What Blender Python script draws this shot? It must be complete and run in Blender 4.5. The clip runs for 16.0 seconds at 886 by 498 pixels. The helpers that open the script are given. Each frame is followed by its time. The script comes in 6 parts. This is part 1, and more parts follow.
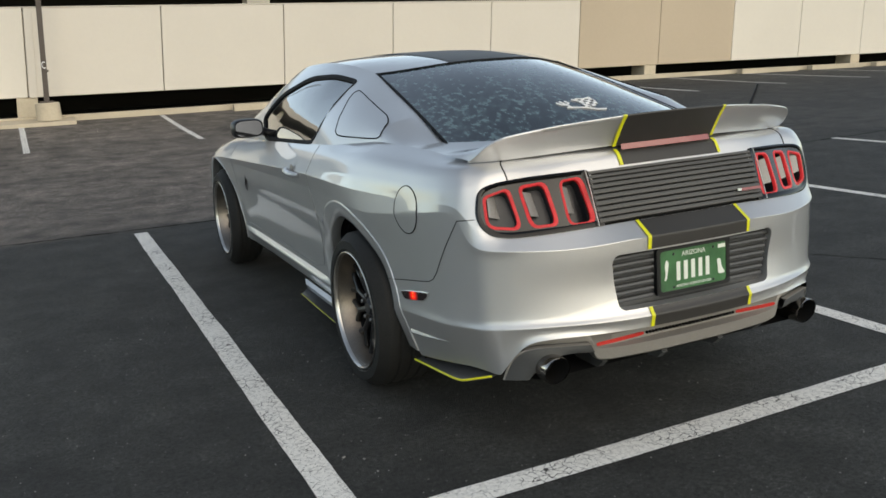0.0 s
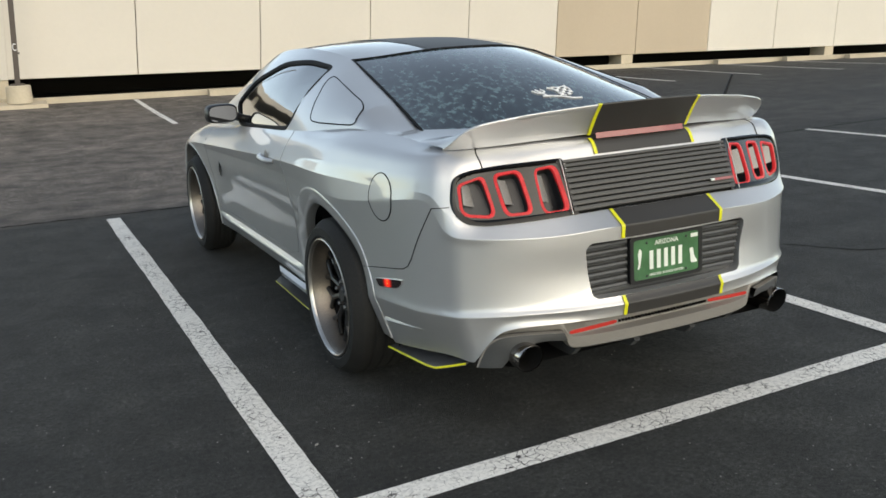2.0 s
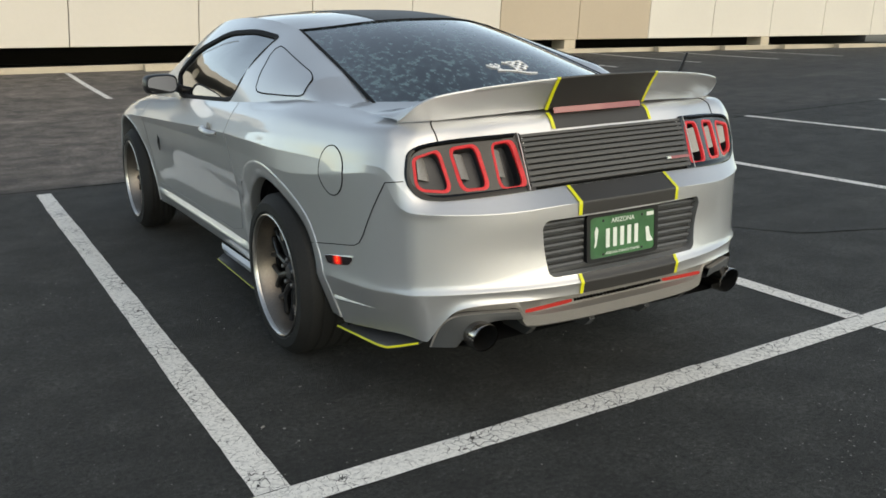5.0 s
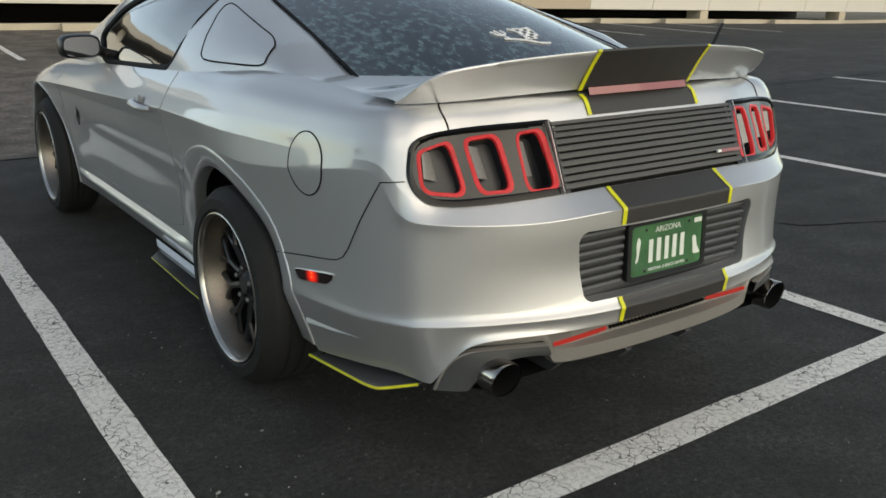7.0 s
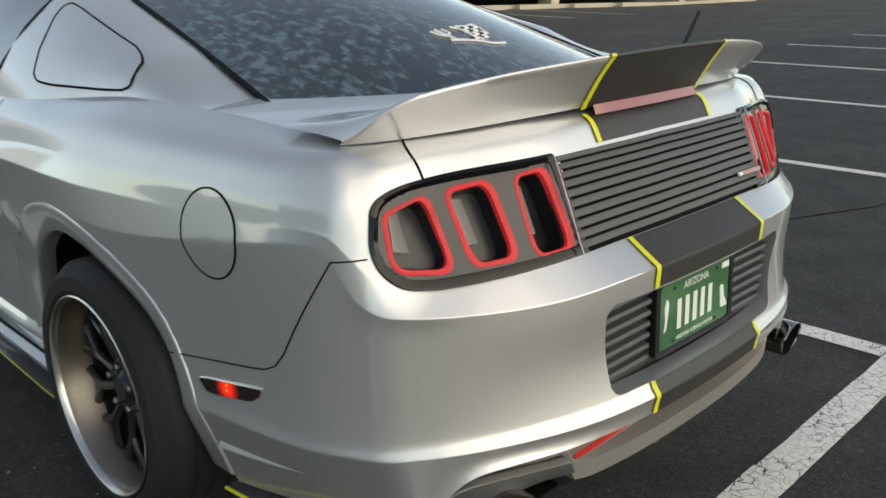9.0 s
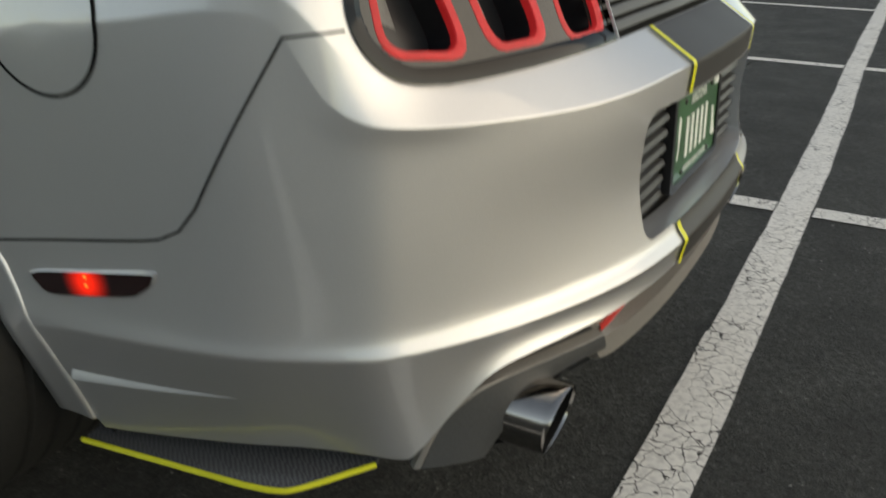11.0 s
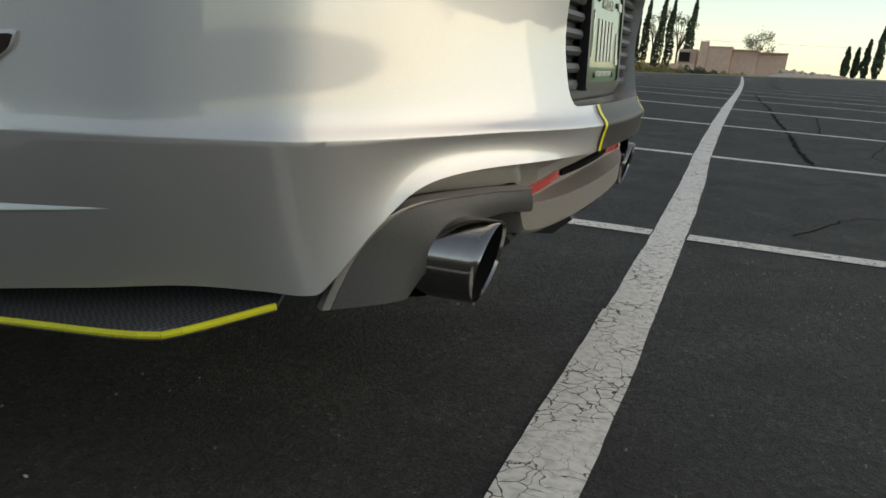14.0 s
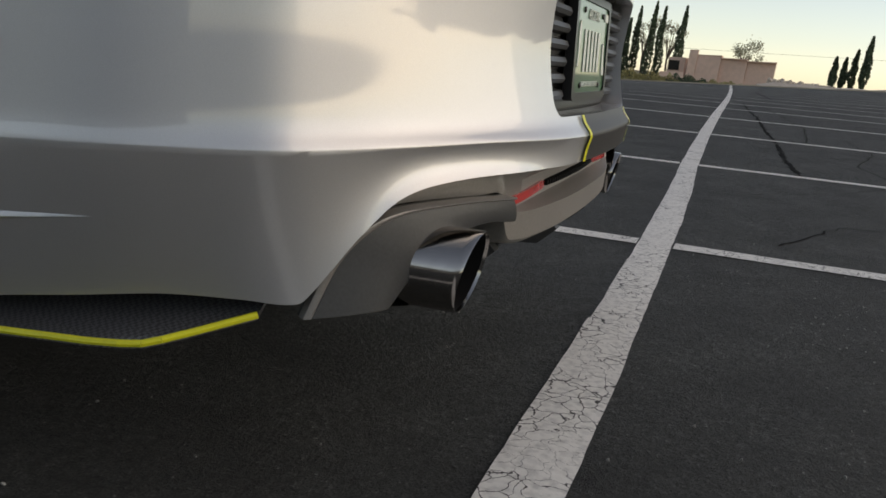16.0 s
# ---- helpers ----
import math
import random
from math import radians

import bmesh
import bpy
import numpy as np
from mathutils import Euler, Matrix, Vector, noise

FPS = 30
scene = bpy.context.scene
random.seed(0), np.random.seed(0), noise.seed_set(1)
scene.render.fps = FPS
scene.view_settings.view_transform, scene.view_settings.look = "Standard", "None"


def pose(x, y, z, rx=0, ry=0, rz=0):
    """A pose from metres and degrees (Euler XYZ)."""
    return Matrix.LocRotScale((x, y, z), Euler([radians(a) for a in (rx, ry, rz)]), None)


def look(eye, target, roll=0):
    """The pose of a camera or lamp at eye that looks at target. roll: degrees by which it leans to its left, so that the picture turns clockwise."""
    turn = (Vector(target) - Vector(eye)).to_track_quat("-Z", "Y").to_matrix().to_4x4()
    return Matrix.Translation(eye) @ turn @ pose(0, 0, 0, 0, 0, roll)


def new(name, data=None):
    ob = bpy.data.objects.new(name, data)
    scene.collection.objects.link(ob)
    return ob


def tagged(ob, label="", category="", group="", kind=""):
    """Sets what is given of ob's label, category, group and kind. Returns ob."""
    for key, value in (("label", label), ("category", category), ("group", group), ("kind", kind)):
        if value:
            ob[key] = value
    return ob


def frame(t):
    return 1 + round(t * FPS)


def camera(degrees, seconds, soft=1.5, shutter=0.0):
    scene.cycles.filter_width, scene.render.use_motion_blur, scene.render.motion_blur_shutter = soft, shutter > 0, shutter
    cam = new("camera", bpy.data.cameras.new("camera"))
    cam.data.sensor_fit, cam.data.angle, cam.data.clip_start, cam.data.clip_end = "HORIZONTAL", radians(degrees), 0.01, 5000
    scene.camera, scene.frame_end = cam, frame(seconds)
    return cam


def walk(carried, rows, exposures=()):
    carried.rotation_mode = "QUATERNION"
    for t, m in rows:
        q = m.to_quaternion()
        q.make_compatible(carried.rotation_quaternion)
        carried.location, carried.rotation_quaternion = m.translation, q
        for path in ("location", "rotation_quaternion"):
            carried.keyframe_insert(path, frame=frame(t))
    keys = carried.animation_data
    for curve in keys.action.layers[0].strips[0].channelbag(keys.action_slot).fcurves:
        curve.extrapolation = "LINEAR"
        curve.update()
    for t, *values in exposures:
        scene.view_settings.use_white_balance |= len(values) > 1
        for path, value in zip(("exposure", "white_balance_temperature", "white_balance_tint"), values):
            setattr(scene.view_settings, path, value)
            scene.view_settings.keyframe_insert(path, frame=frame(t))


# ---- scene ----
cam = camera(54.2, 16.0, soft=1.6, shutter=0.3)
# seconds, place in metres, yaw, pitch and lean in degrees
ROWS = [
    (0.0, -2.056, -3.386, 1.395, -24.79, -12.93, 3.39),
    (0.5, -2.056, -3.385, 1.386, -25.02, -13.09, 3.27),
    (1.0, -2.048, -3.386, 1.388, -25.87, -13.89, 3.02),
    (1.5, -2.055, -3.381, 1.390, -26.28, -13.91, 2.78),
    (2.0, -2.047, -3.386, 1.393, -26.33, -13.82, 2.68),
    (2.5, -2.042, -3.398, 1.380, -26.90, -14.35, 2.57),
    (3.0, -2.057, -3.392, 1.383, -27.22, -14.50, 2.39),
    (3.5, -2.046, -3.400, 1.377, -27.38, -14.81, 2.35),
    (4.0, -2.053, -3.385, 1.380, -28.22, -14.81, 2.15),
    (4.5, -2.066, -3.361, 1.366, -29.35, -14.77, 1.62),
    (7.0, -1.899, -2.628, 1.309, -35.18, -17.09, -0.42),
    (7.5, -1.884, -2.437, 1.332, -36.82, -17.25, -0.98),
    (8.0, -1.805, -2.270, 1.309, -38.19, -17.22, -0.64),
    (8.2, -1.764, -2.192, 1.312, -39.05, -17.37, -0.24),
    (10.3, -1.535, -1.573, 1.166, -54.25, -20.95, 1.34),
    (10.5, -1.512, -1.510, 1.132, -54.75, -22.37, 1.31),
    (10.8, -1.501, -1.424, 1.077, -56.84, -23.47, 0.84),
    (11.0, -1.511, -1.373, 0.971, -61.44, -22.63, -0.55),
    (11.2, -1.511, -1.345, 0.838, -62.98, -22.27, -1.36),
    (11.5, -1.523, -1.318, 0.691, -63.91, -17.69, -1.63),
    (12.0, -1.519, -1.320, 0.591, -66.43, -14.08, -2.66),
    (12.5, -1.526, -1.311, 0.571, -67.91, -13.79, -2.84),
    (13.0, -1.525, -1.308, 0.560, -69.17, -13.58, -3.10),
    (13.5, -1.533, -1.307, 0.562, -70.29, -13.44, -3.52),
    (14.0, -1.526, -1.308, 0.561, -71.21, -13.21, -4.42),
    (14.5, -1.529, -1.307, 0.562, -71.57, -12.83, -4.88),
    (15.0, -1.528, -1.312, 0.564, -71.38, -12.85, -5.01),
    (15.5, -1.527, -1.314, 0.569, -71.21, -12.83, -4.95),
    (16.0, -1.523, -1.314, 0.567, -71.93, -12.81, -5.07),
]
walk(cam, [(t, pose(x, y, z, 90 + p, 0, w) @ pose(0, 0, 0, 0, 0, -r)) for t, x, y, z, w, p, r in ROWS],
     exposures=[(0.0, 0.81, 7950, 3), (0.5, 0.83, 7950, 3), (1.0, 1.05, 7950, 3), (2.0, 1.03, 7950, 3), (2.5, 0.87, 7950, 3), (3.0, 1.01, 7950, 3), (4.5, 0.99, 8050, 2), (7.0, 0.69, 8150, 2), (7.5, 0.87, 8150, 2), (8.5, 0.89, 8150, 2), (10.5, 0.70, 8400, 2), (11.0, 0.66, 8700, 3), (11.5, 0.58, 8900, 3), (12.0, 0.34, 8500, 3), (14.0, 0.33, 8300, 3), (14.5, 0.19, 8150, 10), (15.0, 0.13, 8150, 10), (16.0, 0.15, 8150, 10)])

# ---- light: after sunset glow low behind the car, open sky above ----
GLOW = radians(171)
world = bpy.data.worlds.new("world")
scene.world = world
world.use_nodes = True
wn = world.node_tree
sky = wn.nodes.new("ShaderNodeTexSky")
sky.sky_type = "NISHITA"
sky.sun_disc = False
sky.sun_elevation = radians(30.0)
sky.sun_rotation = GLOW
sky.air_density = 0.75
sky.dust_density = 0.2
sky.ozone_density = 1.6
pale = wn.nodes.new("ShaderNodeHueSaturation")
pale.inputs["Saturation"].default_value = 0.76
wn.links.new(sky.outputs[0], pale.inputs["Color"])
wn.links.new(pale.outputs[0], wn.nodes["Background"].inputs[0])
wn.nodes["Background"].inputs[1].default_value = 0.145
sun = new("sun", bpy.data.lights.new("sun", "SUN"))
sun.data.energy = 1.12
sun.data.angle = radians(76)
sun.data.color = (1.0, 0.85, 0.73)
sun.matrix_world = look((0, 0, 0), (-math.sin(GLOW), -math.cos(GLOW), -math.tan(radians(19))))

import functools

# ---- materials ----
def material(name, color, rough=0.5, metal=0.0, grain=0.0, scale=40.0, bump=0.0, coat=0.0, vary=0.0, vscale=2.0, emit=None, strength=0.0):
    """A node material: base colour with fine grain and broad variation, and fine relief."""
    m = bpy.data.materials.new(name)
    m.use_nodes = True
    nt = m.node_tree
    b = nt.nodes["Principled BSDF"]
    b.inputs["Base Color"].default_value = (*color, 1)
    b.inputs["Roughness"].default_value = rough
    b.inputs["Metallic"].default_value = metal
    b.inputs["Coat Weight"].default_value = coat
    b.inputs["Coat Roughness"].default_value = 0.05
    if emit:
        b.inputs["Emission Color"].default_value = (*emit, 1)
        b.inputs["Emission Strength"].default_value = strength
    if grain or vary or bump:
        tc = nt.nodes.new("ShaderNodeTexCoord")
        fine = nt.nodes.new("ShaderNodeTexNoise")
        fine.inputs["Scale"].default_value = scale
        fine.inputs["Detail"].default_value = 5
        nt.links.new(tc.outputs["Object"], fine.inputs["Vector"])
        broad = nt.nodes.new("ShaderNodeTexNoise")
        broad.inputs["Scale"].default_value = vscale
        broad.inputs["Detail"].default_value = 4
        nt.links.new(tc.outputs["Object"], broad.inputs["Vector"])
        k1 = nt.nodes.new("ShaderNodeMapRange")
        k1.inputs["From Min"].default_value, k1.inputs["From Max"].default_value = 0.25, 0.75
        k1.inputs["To Min"].default_value, k1.inputs["To Max"].default_value = 1 - grain, 1 + grain
        k2 = nt.nodes.new("ShaderNodeMapRange")
        k2.inputs["From Min"].default_value, k2.inputs["From Max"].default_value = 0.25, 0.75
        k2.inputs["To Min"].default_value, k2.inputs["To Max"].default_value = 1 - vary, 1 + vary
        nt.links.new(fine.outputs["Fac"], k1.inputs["Value"])
        nt.links.new(broad.outputs["Fac"], k2.inputs["Value"])
        mul = nt.nodes.new("ShaderNodeMath")
        mul.operation = "MULTIPLY"
        nt.links.new(k1.outputs[0], mul.inputs[0])
        nt.links.new(k2.outputs[0], mul.inputs[1])
        sc = nt.nodes.new("ShaderNodeVectorMath")
        sc.operation = "SCALE"
        sc.inputs[0].default_value = color
        nt.links.new(mul.outputs[0], sc.inputs["Scale"])
        nt.links.new(sc.outputs[0], b.inputs["Base Color"])
        if bump:
            bp = nt.nodes.new("ShaderNodeBump")
            bp.inputs["Strength"].default_value = bump
            bp.inputs["Distance"].default_value = 0.004
            nt.links.new(fine.outputs["Fac"], bp.inputs["Height"])
            nt.links.new(bp.outputs[0], b.inputs["Normal"])
    return m


PAINT = material("silver_paint", (0.62, 0.62, 0.62), 0.50, 0.88, grain=0.05, scale=900, coat=1.0, vary=0.03, vscale=3)
PAINT.node_tree.nodes["Principled BSDF"].inputs["Coat IOR"].default_value = 1.65
STRIPE = material("satin_black_vinyl", (0.034, 0.032, 0.030), 0.48, 0.0, grain=0.1, scale=300, vary=0.08)
TAPE = material("yellow_tape", (0.66, 0.65, 0.03), 0.4, grain=0.06, scale=120, vary=0.08, vscale=20)
BLACK = material("black_plastic", (0.012, 0.012, 0.013), 0.35, grain=0.1, scale=200)
RUBBER = material("black_rubber", (0.007, 0.007, 0.0075), 0.7)
GAP = material("gap_dark", (0.006, 0.006, 0.006), 0.8)
HAIRGAP = material("narrow_gap", (0.20, 0.20, 0.20), 0.6, grain=0.1, scale=90)
SATIN = material("grey_satin_trim", (0.055, 0.057, 0.058), 0.42, grain=0.12, scale=250, vary=0.08, bump=0.05)
SLAT = material("grey_slat", (0.070, 0.068, 0.063), 0.45, grain=0.12, scale=250, vary=0.08, bump=0.04)
VALANCE = material("dark_grey_valance", (0.27, 0.255, 0.235), 0.42, 0.35, grain=0.08, scale=250, vary=0.08)
TYRE = material("tyre_rubber", (0.013, 0.013, 0.0125), 0.7, grain=0.25, scale=120, vary=0.2, vscale=8, bump=0.15)
TYRE.node_tree.nodes["Principled BSDF"].inputs["Specular IOR Level"].default_value = 0.2
LIP = material("polished_lip", (0.58, 0.55, 0.51), 0.28, 1.0, grain=0.08, scale=60, vary=0.1, vscale=8)
DISH = material("brushed_dish", (0.24, 0.21, 0.18), 0.40, 1.0, grain=0.12, scale=150, vary=0.15, vscale=6)
SPOKE = material("black_wheel_paint", (0.008, 0.008, 0.009), 0.35, coat=0.15, grain=0.1, scale=80)
STEEL = material("brake_steel", (0.25, 0.24, 0.23), 0.45, 1.0, grain=0.2, scale=120)
TIP = material("dark_chrome", (0.42, 0.39, 0.36), 0.14, 1.0, grain=0.1, scale=30, vary=0.2, vscale=12)
# soot in the exhaust bores, and painted shade inside the wheel barrels
SOOTSHADE = material("soot_and_shade", (0.008, 0.008, 0.008), 0.8)
REDLENS = material("red_lens", (0.46, 0.030, 0.036), 0.30, grain=0.12, scale=160, vary=0.35, vscale=16, coat=0.1, emit=(1.0, 0.03, 0.04), strength=0.09)
SMOKE = material("smoked_lens", (0.027, 0.025, 0.022), 0.25, coat=0.5, grain=0.1, scale=90, vary=0.15, vscale=12)
SMOKE.node_tree.nodes["Principled BSDF"].inputs["Specular IOR Level"].default_value = 0.25
CAVITY = material("dark_lamp_cell", (0.012, 0.013, 0.015), 0.3, grain=0.15, scale=90, vary=0.2, vscale=10)
SURROUND = material("gloss_black_rubber", (0.003, 0.003, 0.003), 0.10)
for dark, level in ((REDLENS, 0.15), (RUBBER, 0.2), (GAP, 0.1), (TYRE, 0.35), (SOOTSHADE, 0.15), (SURROUND, 0.3)):
    dark.node_tree.nodes["Principled BSDF"].inputs["Specular IOR Level"].default_value = level
REFLECT = material("grey_reflector", (0.26, 0.26, 0.25), 0.4, 0.2, grain=0.2, scale=250)
REDREF = material("red_reflector", (0.50, 0.03, 0.025), 0.25, coat=0.3, grain=0.15, scale=300)
PINK = material("brake_strip", (0.30, 0.09, 0.08), 0.25, coat=0.6, grain=0.1, scale=200)
MARKER = material("marker_lens", (0.02, 0.008, 0.008), 0.1, coat=1.0, emit=(1.0, 0.02, 0.01), strength=0.0)


def lit_from_behind(m, y, z, wide, tall, strength):
    """Red glow of a lens that fades away from the bulb behind it."""
    nt = m.node_tree
    tc = nt.nodes.new("ShaderNodeTexCoord")
    mp = nt.nodes.new("ShaderNodeMapping")
    mp.vector_type = "TEXTURE"
    mp.inputs["Location"].default_value = (0, y, z)
    mp.inputs["Scale"].default_value = (1e6, wide, tall)
    nt.links.new(tc.outputs["Object"], mp.inputs["Vector"])
    gr = nt.nodes.new("ShaderNodeTexGradient")
    gr.gradient_type = "QUADRATIC_SPHERE"
    nt.links.new(mp.outputs[0], gr.inputs["Vector"])
    k = nt.nodes.new("ShaderNodeMath")
    k.operation = "MULTIPLY"
    k.inputs[1].default_value = strength
    nt.links.new(gr.outputs["Fac"], k.inputs[0])
    nt.links.new(k.outputs[0], nt.nodes["Principled BSDF"].inputs["Emission Strength"])


lit_from_behind(MARKER, -0.512, 0.512, 0.042, 0.042, 1.3)
GLOWRED = material("lit_bulb", (0.8, 0.02, 0.01), 0.3, emit=(1.0, 0.10, 0.02), strength=1.6)
GLASS = material("dark_glass", (0.012, 0.013, 0.014), 0.03, coat=1.0)
MIRROR = material("mirror_glass", (0.30, 0.31, 0.33), 0.04, 1.0)
WHITE = material("white_vinyl", (0.8, 0.8, 0.8), 0.5)
PLATE = material("green_plate", (0.05, 0.145, 0.06), 0.3, coat=0.7, grain=0.1, scale=60, vary=0.35, vscale=9)
PLATEINK = material("plate_white", (0.72, 0.76, 0.70), 0.4)
CREAM = material("concrete_cream", (0.64, 0.592, 0.520), 0.9, grain=0.012, scale=14, vary=0.035, vscale=0.35, bump=0.05)
TAN = material("concrete_tan", (0.49, 0.405, 0.305), 0.9, grain=0.015, scale=14, vary=0.04, vscale=0.4, bump=0.05)
WHITEWALL = material("concrete_white", (0.68, 0.635, 0.56), 0.9, grain=0.012, scale=14, vary=0.03, vscale=0.35, bump=0.05)
# dull tone weakens the added west wall's reflection in the car paint
WESTWALL = material("dull_concrete", (0.27, 0.25, 0.22), 0.9, grain=0.03, scale=14, vary=0.08, vscale=0.35, bump=0.1)
KERB = material("kerb_concrete", (0.52, 0.45, 0.34), 0.9, grain=0.06, scale=22, vary=0.12, vscale=1.2, bump=0.4)
# near-black colour puts in the shade of the garage's open inside
VOIDSHADE = material("void_shade", (0.02, 0.019, 0.018), 0.9, grain=0.1)
POLE = material("brown_pole", (0.07, 0.055, 0.045), 0.6, grain=0.15, scale=30)
STUCCO = material("pink_stucco", (0.72, 0.52, 0.42), 0.95, grain=0.08, scale=3, vary=0.14, vscale=0.25, bump=0.2)
LEAFDARK = material("cypress_leaf", (0.075, 0.108, 0.062), 0.85, grain=0.3, scale=5, vary=0.3, vscale=0.6)
LEAFPALE = material("pale_leaf", (0.48, 0.48, 0.36), 0.85, grain=0.3, scale=6, vary=0.25, vscale=0.8)
SHRUB = material("shrub_leaf", (0.38, 0.34, 0.15), 0.9, grain=0.3, scale=6, vary=0.3, vscale=0.5)
BARK = material("bark", (0.09, 0.07, 0.055), 0.9, grain=0.3, scale=9)
ROCK = material("pale_rock", (0.50, 0.43, 0.36), 0.95, grain=0.2, scale=5, vary=0.2, vscale=0.7, bump=0.4)
LAMPGLOW = material("lamp_glow", (1, 0.9, 0.7), 0.5, emit=(1.0, 0.85, 0.55), strength=6.0)


def asphalt():
    m = material("asphalt", (0.034, 0.034, 0.035), 0.76)
    nt = m.node_tree
    b = nt.nodes["Principled BSDF"]
    tc = nt.nodes.new("ShaderNodeTexCoord")
    def noise_node(scale, detail):
        n = nt.nodes.new("ShaderNodeTexNoise")
        n.inputs["Scale"].default_value, n.inputs["Detail"].default_value = scale, detail
        nt.links.new(tc.outputs["Object"], n.inputs["Vector"])
        return n
    stone = nt.nodes.new("ShaderNodeTexVoronoi")
    stone.inputs["Scale"].default_value = 120
    nt.links.new(tc.outputs["Object"], stone.inputs["Vector"])
    fine, mid, broad = noise_node(240, 3), noise_node(3.5, 6), noise_node(0.35, 5)
    def ramp(src, a, b2, lo, hi):
        k = nt.nodes.new("ShaderNodeMapRange")
        k.inputs["From Min"].default_value, k.inputs["From Max"].default_value = a, b2
        k.inputs["To Min"].default_value, k.inputs["To Max"].default_value = lo, hi
        nt.links.new(src, k.inputs["Value"])
        return k.outputs[0]
    def times(p, q):
        k = nt.nodes.new("ShaderNodeMath")
        k.operation = "MULTIPLY"
        nt.links.new(p, k.inputs[0])
        nt.links.new(q, k.inputs[1])
        return k.outputs[0]
    f = times(times(ramp(fine.outputs["Fac"], 0.32, 0.68, 0.2, 1.8), ramp(mid.outputs["Fac"], 0.3, 0.7, 0.50, 1.60)), ramp(broad.outputs["Fac"], 0.3, 0.7, 0.75, 1.3))
    speck = noise_node(95, 2)
    grains = noise_node(55, 3)
    f = times(f, ramp(grains.outputs["Fac"], 0.3, 0.7, 0.35, 1.75))
    f2 = times(f, ramp(speck.outputs["Fac"], 0.64, 0.76, 1.0, 4.2))
    ravel = noise_node(16, 8)
    f2 = times(f2, ramp(ravel.outputs["Fac"], 0.34, 0.68, 0.78, 1.28))
    # faint wheel tracks and sweeping marks along the lanes
    lanes = nt.nodes.new("ShaderNodeMapping")
    lanes.inputs["Scale"].default_value = (0.25, 1.6, 1.0)
    nt.links.new(tc.outputs["Object"], lanes.inputs["Vector"])
    streak = nt.nodes.new("ShaderNodeTexNoise")
    streak.inputs["Scale"].default_value, streak.inputs["Detail"].default_value = 1.0, 6
    nt.links.new(lanes.outputs[0], streak.inputs["Vector"])
    f2 = times(f2, ramp(streak.outputs["Fac"], 0.32, 0.68, 0.82, 1.2))
    sc = nt.nodes.new("ShaderNodeVectorMath")
    sc.operation = "SCALE"
    sep = nt.nodes.new("ShaderNodeSeparateXYZ")
    nt.links.new(tc.outputs["Object"], sep.inputs[0])
    older = nt.nodes.new("ShaderNodeMixRGB")
    older.inputs[1].default_value = (0.0205, 0.0215, 0.0195, 1)
    older.inputs[2].default_value = (0.112, 0.097, 0.084, 1)
    nt.links.new(times(ramp(sep.outputs["Y"], 4.5, 4.8, 0.0, 1.0), ramp(sep.outputs["X"], 0.0, 5.0, 1.0, 0.12)), older.inputs[0])
    nt.links.new(older.outputs[0], sc.inputs[0])
    nt.links.new(f2, sc.inputs["Scale"])
    nt.links.new(sc.outputs[0], b.inputs["Base Color"])
    bp = nt.nodes.new("ShaderNodeBump")
    bp.inputs["Strength"].default_value, bp.inputs["Distance"].default_value = 1.0, 0.016
    pits = noise_node(95, 8)
    pits.inputs["Roughness"].default_value = 0.72
    rough = nt.nodes.new("ShaderNodeMath")
    rough.operation = "MULTIPLY_ADD"
    rough.inputs[1].default_value = 0.12
    nt.links.new(stone.outputs["Distance"], rough.inputs[0])
    nt.links.new(pits.outputs["Fac"], rough.inputs[2])
    nt.links.new(rough.outputs[0], bp.inputs["Height"])
    nt.links.new(bp.outputs[0], b.inputs["Normal"])
    b.inputs["Specular IOR Level"].default_value = 0.55
    return m


